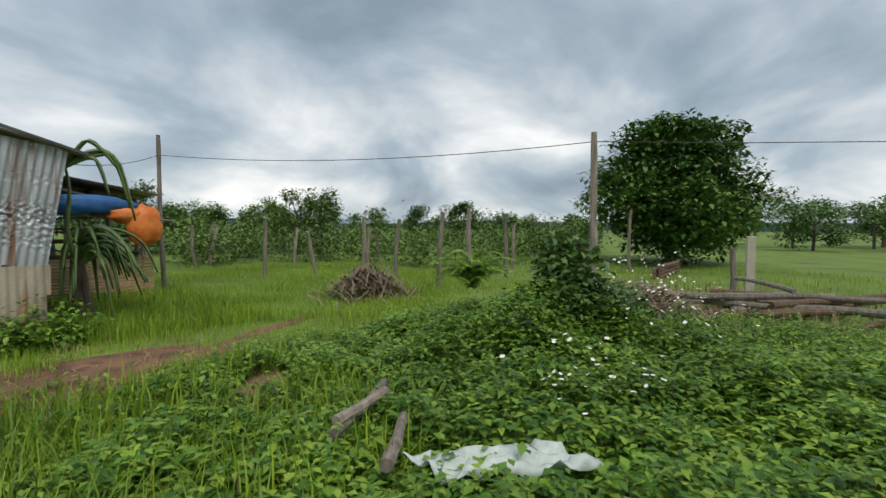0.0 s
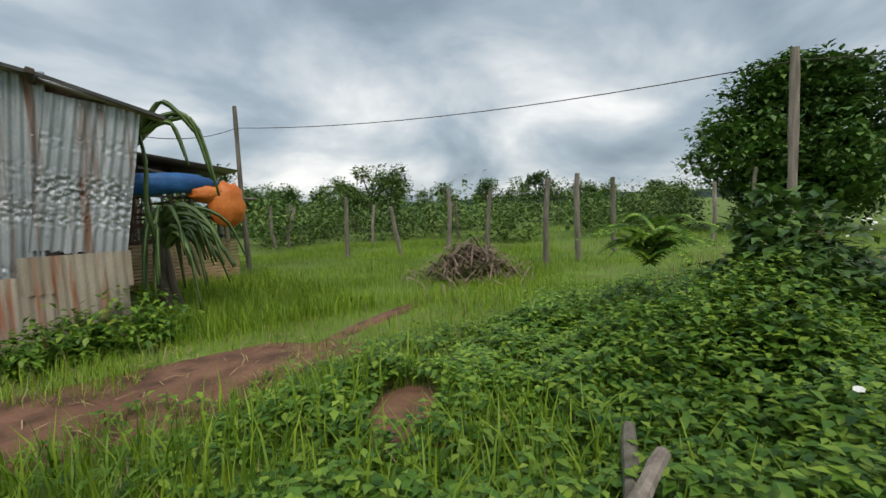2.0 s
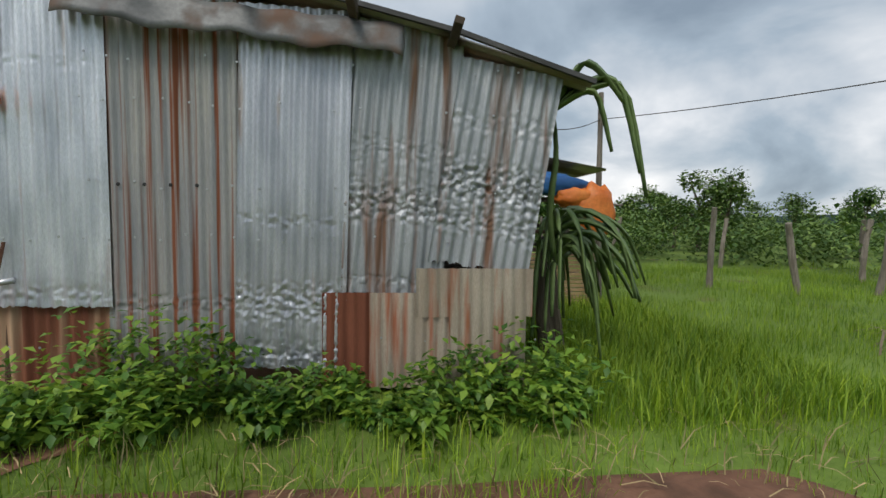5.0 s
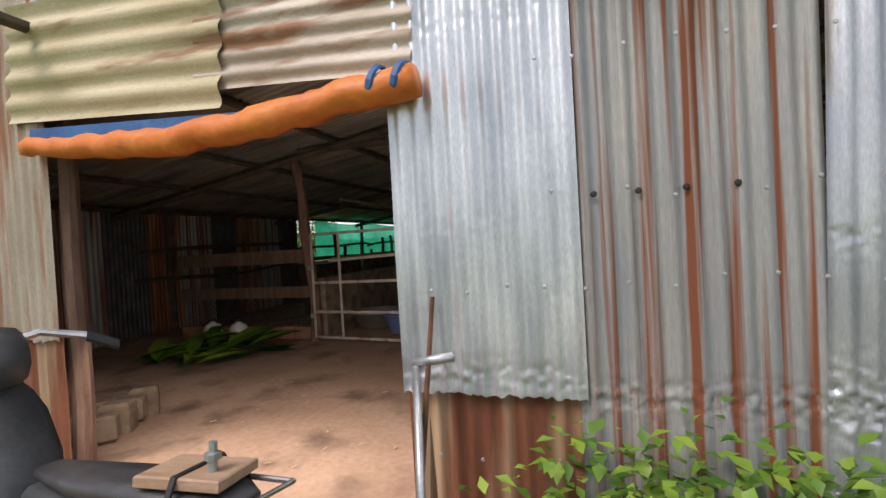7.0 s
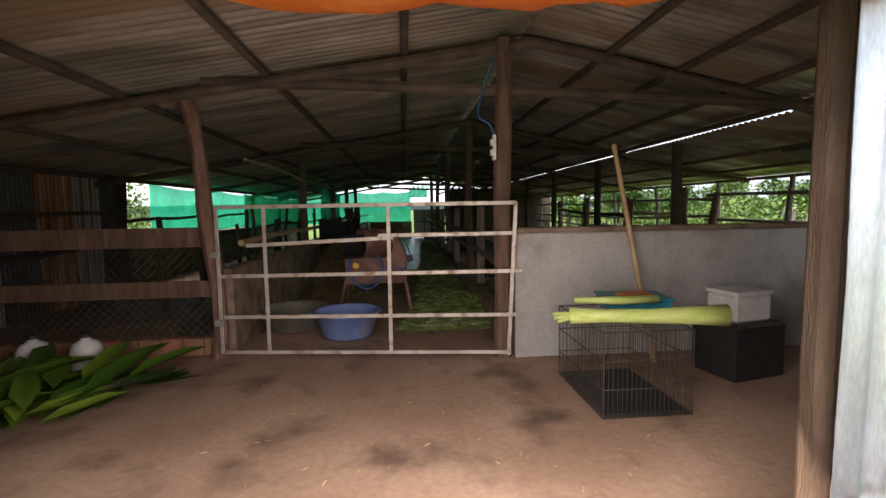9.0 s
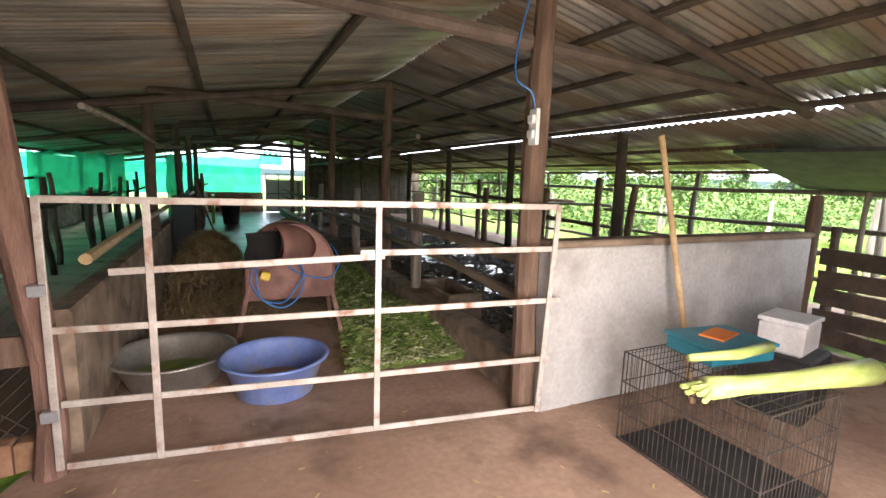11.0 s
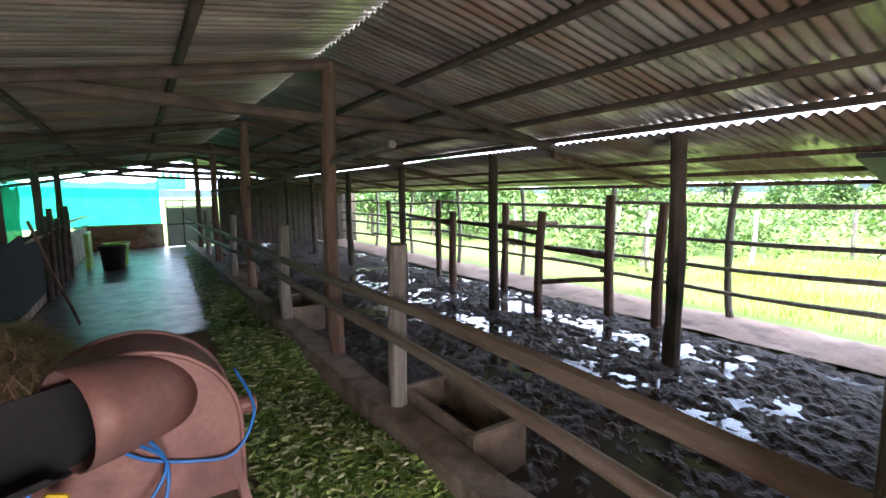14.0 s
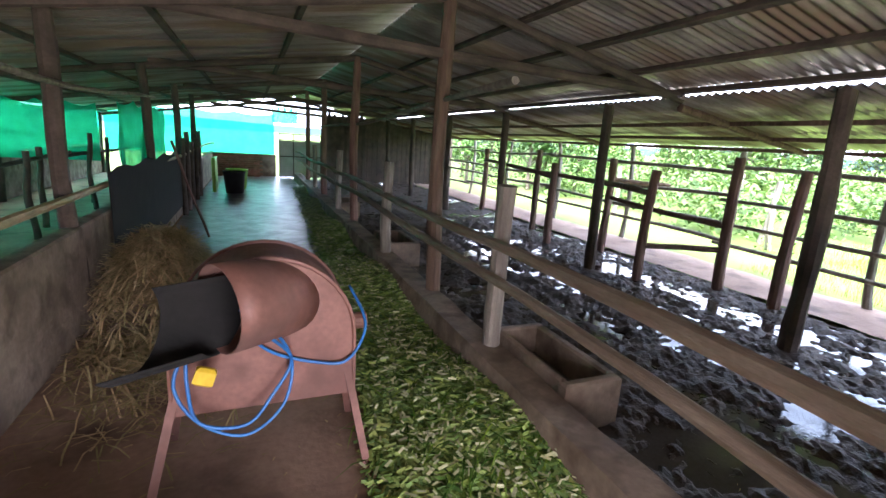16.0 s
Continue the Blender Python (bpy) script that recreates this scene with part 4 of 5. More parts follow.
        part("wire", Mesh().tube([a, b], 0.0025, 4), WIRE, panel)

# ---- socket box on the gate post, bamboo pole ----
box = thing("socket_box", (-3.42, 3.42, 1.95), "white plastic socket board fixed to the timber post", "socket")
part("board", Mesh().box((-3.42, 3.43, 1.93), (0.025, 0.075, 0.22), 0, 0, 0, 0.006), WHITE_P, box)
part("socket", Mesh().box((-3.44, 3.43, 1.975), (0.03, 0.05, 0.055), 0, 0, 0, 0.008), WHITE_P, box)
part("socket", Mesh().box((-3.44, 3.43, 1.885), (0.03, 0.05, 0.055), 0, 0, 0, 0.008), WHITE_P, box)
single("cable", Mesh().tube(smooth_path([(-3.42, 3.43, 2.03), (-3.46, 3.42, 2.13), (-3.55, 3.45, 2.2), (-3.53, 3.5, 2.35), (-3.45, 3.55, 2.6), (-3.35, 3.6, 2.85)]), 0.006, 6), CYAN_CABLE, "blue electric cable dropping from the roof", "cable", smooth=True)
single("bamboo_pole", Mesh().tube([(-2.05 - 0.027 * k, 3.14 + 0.028 * k, 0.0 + 0.195 * k) for k in range(11)], [0.024, 0.022, 0.0235, 0.022, 0.023, 0.021, 0.0225, 0.021, 0.022, 0.02, 0.021], 10), BAMBOO, "bamboo pole leaning against the low wall", "pole")

# ---- bowls ----
def bowl(x, y, r, h, material, label, fill):
    t0 = thing("basin", (x, y, 0), label, "basin", "feed basins")
    part("shell", Mesh().turned([(0, 0.01), (r * 0.62, 0.01), (r * 0.72, 0.03), (r * 0.94, h), (r * 1.03, h + 0.004), (r * 1.04, h + 0.016), (r * 0.95, h + 0.018), (r * 0.9, h - 0.01), (r * 0.66, 0.035), (0, 0.03)], (x, y, 0), 36), material, t0, "", True)
    part("feed", Mesh().turned([(0, h * 0.55), (r * 0.35, h * 0.5), (r * 0.7, h * 0.32)], (x, y, 0), 20), fill, t0, "damp feed left in the basin", True)


bowl(-5.56, 4.86, 0.42, 0.24, STEEL_BOWL, "wide dull aluminium basin on the floor", CHOP)
bowl(-4.88, 4.42, 0.37, 0.28, BLUE_BOWL, "faded blue plastic basin on the floor", FLOOR)

# ---- wire cage with things on it ----
cage = thing("wire_cage", (-2.67, 2.55, 0), "folding black wire animal cage", "cage")
cx0, cx1, cy0, cy1, ch = -2.97, -2.36, 2.13, 2.98, 0.58
for z in (0.01, 0.2, 0.39, ch):
    part("frame", Mesh().tube([(cx0, cy0, z), (cx1, cy0, z), (cx1, cy1, z), (cx0, cy1, z), (cx0, cy0, z)], 0.0045, 6), WIRE, cage)
for k in range(1, 26):
    y = cy0 + (cy1 - cy0) * k / 26
    for x in (cx0, cx1):
        part("wire", Mesh().tube([(x, y, 0.01), (x, y, ch)], 0.0022, 4), WIRE, cage)
    if k % 2:
        part("wire", Mesh().tube([(cx0, y, ch), (cx1, y, ch)], 0.0022, 4), WIRE, cage)
for k in range(0, 20):
    x = cx0 + (cx1 - cx0) * k / 19
    for y in (cy0, cy1):
        part("wire", Mesh().tube([(x, y, 0.01), (x, y, ch)], 0.0022 if k % 19 else 0.005, 4), WIRE, cage)
part("tray", Mesh().box((-2.665, 2.555, 0.02), (0.58, 0.82, 0.02)), BLACK, cage, "black plastic cage tray")
crate = thing("plastic_crate", (-2.6, 2.75, ch), "teal plastic crate lying on the cage", "crate")
part("body", Mesh().box((-2.48, 2.72, ch + 0.06), (0.46, 0.34, 0.10), -8, 0, 0, 0.015), TEAL, crate)
part("rim", Mesh().box((-2.48, 2.72, ch + 0.115), (0.49, 0.37, 0.02), -8), TEAL, crate)
part("wrapper", Mesh().box((-2.46, 2.74, ch + 0.13), (0.24, 0.14, 0.012), 14), ORANGE, crate, "crumpled red wrapper")
stem = thing("banana_stem", (-2.72, 2.36, ch), "pale green split banana stem lying on the cage", "banana stem")
part("stalk", Mesh().tube([(-3.12, 2.34, ch + 0.07), (-2.92, 2.29, ch + 0.075), (-2.62, 2.22, ch + 0.08), (-2.37, 2.17, ch + 0.085), (-2.14, 2.12, ch + 0.09)], [0.055, 0.045, 0.05, 0.06, 0.068], 12, True, 0.06), STALK, stem, "", True)
part("stalk", Mesh().tube([(-3.02, 2.52, ch + 0.14), (-2.72, 2.46, ch + 0.14), (-2.42, 2.47, ch + 0.14)], [0.02, 0.03, 0.03], 10), STALK, stem, "", True)
for k in range(5):
    part("split_end", Mesh().tube([(-3.10, 2.32 + 0.015 * k, ch + 0.07), (-3.22, 2.28 + 0.03 * k, ch + 0.05 + 0.02 * (k % 3))], [0.022, 0.012], 6), STALK, stem)
pail = thing("polystyrene_box", (-1.75, 2.9, 0), "white polystyrene box on a dark crate", "box")
part("body", Mesh().box((-1.5, 2.85, 0.56), (0.34, 0.28, 0.22), 12, 0, 0, 0.02), WHITE_P, pail)
part("lid", Mesh().box((-1.5, 2.85, 0.685), (0.36, 0.30, 0.03), 12), WHITE_P, pail)
part("crate", Mesh().box((-1.5, 2.85, 0.225), (0.5, 0.42, 0.45), 12), BLACK, pail, "dark plastic crate")

# ---- chopper machine ----
chop = thing("fodder_chopper", (-4.65, 5.75, 0), "faded red steel fodder chopper with a curved spout", "machine")


def drum(y, grow=0.0):
    pts = [(-5.02 - grow, y, 0.40 - grow)]
    for k in range(19):
        a = math.pi - math.pi * k / 18
        pts.append((-4.62 + (0.40 + grow) * math.cos(a), y, 0.72 + (0.40 + grow) * math.sin(a)))
    return pts + [(-4.22 + grow, y, 0.40 - grow)]


a, b = drum(5.58), drum(5.92)
nb = len(a)
part("housing", Mesh().add(a + b, [(i, i + 1, nb + i + 1, nb + i) for i in range(nb - 1)] + [tuple(range(nb))[::-1], tuple(range(nb, 2 * nb)), (nb - 1, 0, nb, 2 * nb - 1)]), PINK_STEEL, chop)
for y in (5.575, 5.925):
    part("rim", Mesh().tube([Vector(p) for p in drum(y, 0.004)], 0.011, 6), PINK_STEEL, chop)
spout = [(-4.52, 5.68, 0.90), (-4.60, 5.57, 0.93), (-4.67, 5.50, 0.95), (-4.74, 5.45, 0.96), (-4.81, 5.41, 0.96)]
so = part("spout", Mesh().tube(spout, [0.17, 0.18, 0.185, 0.19, 0.19], 24, False), PINK_STEEL, chop, "curved open spout", True)
so.modifiers.new("thickness", "SOLIDIFY").thickness = 0.008
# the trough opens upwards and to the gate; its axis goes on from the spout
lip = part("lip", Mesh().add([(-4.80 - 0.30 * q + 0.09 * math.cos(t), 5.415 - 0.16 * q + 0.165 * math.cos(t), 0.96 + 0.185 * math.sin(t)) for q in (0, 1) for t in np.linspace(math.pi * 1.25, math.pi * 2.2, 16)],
     [(i, i + 1, 17 + i, 16 + i) for i in range(15)]), BLACK_PLASTIC_SHADE, chop, "black half-round chute lip", True)
lip.modifiers.new("thickness", "SOLIDIFY").thickness = 0.006
# a black disc across the pipe paints the shade inside the spout
part("spout_lining", Mesh().turned([(0.0, 0.0), (0.17, 0.0), (0.17, 0.02), (0.0, 0.02)], (-4.66, 5.50, 0.95), 20, "x"), BLACK_PLASTIC_SHADE, chop, "black disc for the shade inside the spout")
for x, y, dx, dy in ((-5.0, 5.6, -0.13, -0.12), (-4.25, 5.6, 0.1, -0.1), (-5.0, 5.9, -0.1, 0.14), (-4.25, 5.9, 0.1, 0.14)):
    part("leg", Mesh().tube([(x, y, 0.55), (x + dx, y + dy, 0.0)], 0.026, 4), PINK_STEEL, chop)
part("shaft", Mesh().tube([(-4.24, 5.75, 0.72), (-4.12, 5.75, 0.72)], 0.045, 14), PINK_STEEL, chop)
for k, q in enumerate((0.0, 0.05)):
    part("cable", Mesh().tube(smooth_path([(-4.72, 5.28, 1.0), (-4.62, 5.40, 0.88 - q), (-4.52, 5.5, 0.66), (-4.56 - q, 5.46, 0.46 + q), (-4.72, 5.42, 0.36 + q), (-4.90, 5.42, 0.45), (-4.99 + q, 5.44, 0.62), (-4.94, 5.48, 0.78)]), 0.008, 6), CYAN_CABLE, chop, "coiled blue power cable", True)
part("cable", Mesh().tube(smooth_path([(-4.72, 5.5, 0.82), (-4.6, 5.55, 0.68), (-4.4, 5.56, 0.6), (-4.25, 5.55, 0.6), (-4.15, 5.62, 0.75), (-4.2, 5.8, 0.9)]), 0.008, 6), CYAN_CABLE, chop, "coiled blue power cable", True)
part("plug", Mesh().box((-4.87, 5.41, 0.67), (0.08, 0.04, 0.08), 0, 0, 20, 0.012), YELLOW, chop, "yellow plug socket")
single("stick", Mesh().log((-5.3, 11.2, 0.03), (-5.75, 11.4, 1.45), 0.02, 0.018, 0.01, 4), WOOD, "thin stick leaning against the aisle rail", "stick")

# ---- fodder and straw ----
rs = np.random.RandomState(3)


def strewn(n, xf, y0, y1, size, zf, power=1.0):
    y = y0 + (y1 - y0) * rs.uniform(0, 1, n) ** power
    lo, hi = xf(y)
    x = lo + (hi - lo) * rs.beta(1.6, 1.3, n)
    return np.stack([x, y, zf(x, y) + rs.uniform(0, 0.03, n), rs.uniform(0, 6.28, n), rs.uniform(-0.7, 0.7, n), size * rs.uniform(0.5, 1.5, n)], 1)


def feed_edge(y):
    t = np.clip((y - 4.6) / 12, 0, 1)
    return -4.35 + 0.75 * t ** 0.6, np.full_like(y, -3.2)


def feed_height(x, y):
    return 0.02 + 0.16 * np.clip((x + 4.4) / 1.2, 0, 1) * (0.6 + 0.4 * np.sin(y * 2.1 + x * 3)) * np.clip((y - 4.3) / 1.2, 0, 1)


fv = []
for j in range(121):
    y = 4.5 + 13 * j / 120
    for i in range(13):
        lo, hi = feed_edge(np.array([y]))
        x = float(lo[0] + 0.08 + (hi[0] - lo[0] - 0.05) * i / 12)
        fv.append((x, y, float(feed_height(np.array([x]), np.array([y]))[0]) - (0.03 if i in (0,) or j in (0, 120) else 0.0) + 0.02 * noise.noise(Vector((x * 9, y * 9, 0)))))
single("fodder_heap", Mesh().add(fv, [(13 * j + i, 13 * j + i + 1, 13 * j + i + 14, 13 * j + i + 13) for j in range(120) for i in range(12)]), CHOP, "heap of chopped green fodder along the curb", "fodder", kind="stuff")
scatter("chopped_fodder", CHOP, CHIP, strewn(26000, feed_edge, 4.5, 17.5, 0.055, feed_height, 1.9), "chopped green maize leaves and stems", "fodder")
scatter("pale_fodder", CHOP_PALE, CHIP, strewn(3200, feed_edge, 4.5, 14.0, 0.042, lambda x, y: feed_height(x, y) + 0.02, 2.0), "pale cut stem pieces among the green fodder", "fodder")
scatter("fodder_blades", LEAF, BLADE, np.array([[*p[:3], p[3], p[4] * 0.3 - 1.35, 0.28] for p in strewn(2500, feed_edge, 4.7, 17.5, 0.2, feed_height, 1.4)]), "long green fodder blades on the heap", "fodder")
scatter("litter", HAY, CHIP, np.stack([rs.uniform(-6.0, -2.0, 900), rs.uniform(0.6, 9.5, 900), np.full(900, 0.012), rs.uniform(0, 6.28, 900), rs.uniform(-0.2, 0.2, 900), rs.uniform(0.01, 0.045, 900)], 1), "scraps of straw and husk on the floor", "litter")


def straw_heap(name, c, r, h, n, label):
    d = rs.normal(size=(n, 2)) * r * 0.5
    q = np.clip(1 - (d ** 2).sum(1) / r ** 2, 0, 1)
    z = c[2] + h * q ** 0.7 * rs.uniform(0.75, 1.0, n) + 0.01
    pl = np.stack([c[0] + d[:, 0], c[1] + d[:, 1] * 1.5, z, rs.uniform(0, 6.28, n), rs.uniform(-0.6, 0.6, n), rs.uniform(0.1, 0.3, n)], 1)
    pl = pl[pl[:, 0] > -5.88] if c[0] < -5 else pl
    return scatter(name, HAY, STRAW, pl, label, "straw")


straw_heap("straw_heap", (-5.4, 7.9, 0), 0.5, 0.8, 9000, "heap of dry yellow straw beside the aisle wall")
straw_heap("straw_heap", (-5.3, 7.0, 0), 0.6, 0.05, 1500, "loose dry straw scattered on the floor")
wide = ([(0, 0, 0), (0.13, 0.3, 0.06), (0, 0.35, 0.0), (-0.13, 0.3, 0.06), (0.10, 0.75, 0.05), (0, 0.75, 0.0), (-0.10, 0.75, 0.05), (0, 1.0, -0.02)],
        [(0, 1, 2), (0, 2, 3), (1, 4, 5, 2), (2, 5, 6, 3), (4, 7, 5), (5, 7, 6)])
scatter("cut_leaves", LEAF, wide, np.stack([rs.uniform(-7.5, -6.3, 60), rs.uniform(2.3, 3.1, 60), rs.uniform(0.03, 0.15, 60), rs.uniform(0.8, 2.4, 60) - 1.6, rs.uniform(-0.25, 0.25, 60), rs.uniform(0.5, 0.9, 60)], 1), "pile of cut green banana leaves on the floor", "leaves")

# ---- pipe, bar and rubble at the door ----
origin = Vector((0.0, 0.0, 0.0))
tp = thing("tee_pipe", (-3.3, -0.5, 0), "galvanised T-handle pipe leaning on the wall", "pipe")
part("stem", Mesh().tube([(-3.31, -0.56, 0), (-3.467, -0.115, 0.757)], 0.017, 12), STEEL, tp, "", True)
part("handle", Mesh().tube([(-3.48, -0.118, 0.755), (-3.30, -0.12, 0.785)], 0.02, 12), STEEL, tp, "", True)
single("iron_bar", Mesh().tube([(-3.44, -0.32, 0.0), (-3.40, -0.05, 1.02)], [0.018, 0.010], 6), IRON_RUST, "rusty pointed iron bar leaning on the wall", "bar")
rb = random.Random(12)
for k in range(7):
    single("rubble_block", Mesh().box((-6.02 - 0.07 * (k % 4) + rb.uniform(-0.02, 0.02) - 0.17 * (k // 4), 0.40 + 0.17 * (k % 4), 0.10), (0.2, 0.14, 0.18 + 0.06 * (k % 2)), 40 + rb.uniform(-12, 12), 0, 0, 0.02), CURB, "broken block of earthy brick by the doorway", "brick", "rubble blocks")
for x in (-7.84, -7.40):
    jug = thing("plastic_jug", (x, 3.3, 0), "cloudy grey plastic jug standing on the floor", "jug", "floor jugs")
    part("body", Mesh().turned([(0, 0.0), (0.11, 0.0), (0.125, 0.03), (0.125, 0.2), (0.10, 0.26), (0.04, 0.29), (0.04, 0.32), (0, 0.32)], (x, 3.3, 0), 18), WHITE_P, jug, "", True)
    part("cap", Mesh().turned([(0.045, 0.31), (0.045, 0.345), (0, 0.345)], (x, 3.3, 0), 12), BLACK, jug)
scatter("straw_litter", HAY, STRAW, np.stack([rs.uniform(-5.5, 1.5, 420), rs.uniform(-2.6, -0.4, 420), np.full(420, 0.006), rs.uniform(0, 6.28, 420), rs.uniform(-0.15, 0.15, 420), rs.uniform(0.06, 0.22, 420)], 1), "dry straw scraps on the red earth", "litter")


# ---- motorbike ----
bike = thing("motorbike", (-4.1, -1.0, 0), "old black underbone motorbike parked at the doorway", "motorbike")
BM = pose(-3.84, -0.93, 0, 0, 0, 178) @ pose(0, 0, 0, 6, 0, 0) @ Matrix.Scale(0.88, 4)
# built along its own x axis from the rear axle forwards


def bpart(name, m, material, label="", parent=None, smooth=False):
    m.v = [(x, y, z - 0.24 * max(0.0, z - 0.35) * min(1.0, max(0.0, (0.7 - x) / 0.2)) + 0.3 * max(0.0, z - 0.6) * min(1.0, max(0.0, (x - 0.6) / 0.2))) for x, y, z in m.v]
    m.v = [(x + 0.22 * min(1.0, max(0.0, (x - 0.3) / 0.3)), y, z) for x, y, z in m.v]
    return part(name, moved(m, BM), material, parent or bike, label, smooth)


for x in (0.0, 1.22):
    wh = bpart("wheel", Mesh().turned([(0.20, -0.03), (0.235, -0.012), (0.235, 0.012), (0.20, 0.03)], (x, 0, 0.27), 28, "y"), CHROME, "", None, True)
    tyre = Mesh()
    tv = []
    for k in range(32):
        a = 2 * math.pi * k / 32
        for q in range(8):
            b = 2 * math.pi * q / 8
            r = 0.245 + 0.033 * math.cos(b)
            tv.append((x + r * math.cos(a), 0.036 * math.sin(b), 0.278 + r * math.sin(a)))
    tyre.add(tv, [(8 * k + q, 8 * ((k + 1) % 32) + q, 8 * ((k + 1) % 32) + (q + 1) % 8, 8 * k + (q + 1) % 8) for k in range(32) for q in range(8)])
    bpart("tyre", tyre, BLACK, "worn black tyre", wh, True)
    hub = Mesh().turned([(0, -0.05), (0.06, -0.05), (0.06, 0.05), (0, 0.05)], (x, 0, 0.27), 14, "y")
    bpart("hub", hub, CHROME, "", wh)
    for k in range(12):
        a = 2 * math.pi * k / 12
        bpart("spoke", Mesh().tube([(x + 0.05 * math.cos(a), 0.03 * (-1) ** k, 0.27 + 0.05 * math.sin(a)), (x + 0.21 * math.cos(a + 0.3), 0, 0.27 + 0.21 * math.sin(a + 0.3))], 0.003, 4), CHROME, "", wh)


def loft(rows):
    """Rounded body through cross-sections x, z middle, half width, half height."""
    v, n = [], 12
    for x, z, w, h in rows:
        for k in range(n):
            a = 2 * math.pi * k / n
            c, s = math.cos(a), math.sin(a)
            v.append((x, w * math.copysign(abs(c) ** 0.7, c), z + h * math.copysign(abs(s) ** 0.7, s)))
    f = [(i * n + k, i * n + (k + 1) % n, (i + 1) * n + (k + 1) % n, (i + 1) * n + k) for i in range(len(rows) - 1) for k in range(n)]
    f += [tuple(range(n))[::-1], tuple(range(len(v) - n, len(v)))]
    return Mesh().add(v, f)


bpart("seat", loft([(-0.18, 0.76, 0.06, 0.02), (-0.1, 0.765, 0.11, 0.04), (0.15, 0.77, 0.125, 0.05), (0.4, 0.75, 0.11, 0.05), (0.55, 0.73, 0.06, 0.03)]), SEAT_MAT, "worn black vinyl seat", None, True)
bpart("tail_fairing", loft([(-0.26, 0.70, 0.03, 0.03), (-0.15, 0.68, 0.09, 0.05), (0.1, 0.64, 0.11, 0.07), (0.4, 0.6, 0.10, 0.09), (0.58, 0.58, 0.07, 0.08)]), PLASTIC_GREY, "", None, True)
bpart("leg_shield", loft([(0.62, 0.5, 0.12, 0.12), (0.75, 0.52, 0.2, 0.2), (0.86, 0.62, 0.2, 0.24), (0.95, 0.75, 0.14, 0.16)]), PLASTIC_GREY, "dusty grey plastic leg shield", None, True)
bpart("head_cowl", loft([(0.82, 0.93, 0.09, 0.07), (0.92, 0.95, 0.13, 0.10), (1.03, 0.92, 0.11, 0.09), (1.08, 0.89, 0.05, 0.05)]), PLASTIC_GREY, "", None, True)
bpart("headlight", Mesh().turned([(0, 1.10), (0.07, 1.09), (0.09, 1.05)], (0, 0, 0.9), 16, "x"), WHITE_P, "clear headlight lens")
bpart("engine", loft([(0.38, 0.33, 0.09, 0.09), (0.55, 0.34, 0.12, 0.11), (0.75, 0.34, 0.09, 0.08)]), STEEL, "dirty alloy engine", None, True)
bpart("frame", Mesh().tube([(0.0, 0, 0.3), (0.3, 0, 0.42), (0.6, 0, 0.45), (0.9, 0, 0.85)], 0.03, 8), BLACK)
for s in (-1, 1):
    bpart("fork", Mesh().tube([(1.22, 0.06 * s, 0.27), (1.06, 0.06 * s, 0.62), (0.98, 0.05 * s, 0.85)], 0.018, 8), CHROME, "chrome fork leg")
    bpart("shock", Mesh().tube([(0.02, 0.1 * s, 0.3), (0.12, 0.1 * s, 0.6)], 0.026, 8), IRON_RUST, "rusty rear shock absorber")
    bpart("handlebar", Mesh().tube([(0.93, 0.0, 0.98), (0.9, 0.16 * s, 1.02), (0.80, 0.3 * s, 1.0), (0.76, 0.37 * s, 0.99)], 0.013, 8), CHROME)
    bpart("grip", Mesh().tube([(0.80, 0.29 * s, 1.0), (0.74, 0.4 * s, 0.985)], 0.019, 10), BLACK, "black rubber grip")
bpart("front_mudguard", Mesh().add([(1.22 + 0.31 * math.cos(a), w, 0.28 + 0.31 * math.sin(a)) for a in np.linspace(0.2, 2.4, 12) for w in (-0.055, 0.055)],
      [(2 * i, 2 * i + 1, 2 * i + 3, 2 * i + 2) for i in range(11)]), PLASTIC_GREY).modifiers.new("thickness", "SOLIDIFY").thickness = 0.006
bpart("rear_mudguard", Mesh().add([(0.31 * math.cos(a), w, 0.28 + 0.31 * math.sin(a)) for a in np.linspace(1.4, 3.3, 12) for w in (-0.07, 0.07)],
      [(2 * i, 2 * i + 1, 2 * i + 3, 2 * i + 2) for i in range(11)]), PLASTIC_GREY).modifiers.new("thickness", "SOLIDIFY").thickness = 0.006
plate = bpart("number_plate", Mesh().box((-0.31, 0, 0.53), (0.012, 0.21, 0.15), 0, 0, 25), WHITE_P, "white number plate with dark digits")
for k, (y, z, w) in enumerate(((0.055, 0.565, 0.028), (0.012, 0.565, 0.028), (-0.035, 0.565, 0.028), (-0.07, 0.565, 0.022), (0.06, 0.505, 0.028), (0.02, 0.505, 0.028), (-0.02, 0.505, 0.028), (-0.06, 0.505, 0.028))):
    bpart("digit_bar", Mesh().box((-0.319 + 0.45 * (0.53 - z) * -1, y, z), (0.004, w, 0.045), 0, 0, 25), BLACK, "", plate)
bpart("tail_light", loft([(-0.30, 0.64, 0.04, 0.025), (-0.26, 0.65, 0.06, 0.03)]), ORANGE, "red tail light")
carr = bpart("rear_carrier", Mesh().tube([(0.05, 0.12, 0.78), (-0.25, 0.10, 0.80), (-0.27, -0.10, 0.80), (0.05, -0.12, 0.78)], 0.012, 8), CHROME, "chrome grab rail")
bpart("exhaust", Mesh().tube([(0.6, -0.12, 0.24), (0.3, -0.14, 0.26), (-0.28, -0.16, 0.36)], [0.02, 0.045, 0.05], 12), IRON_RUST, "rusty exhaust pipe")
bpart("foot_stand", Mesh().tube([(0.5, 0.08, 0.22), (0.45, 0.25, 0.0)], 0.012, 6), BLACK)
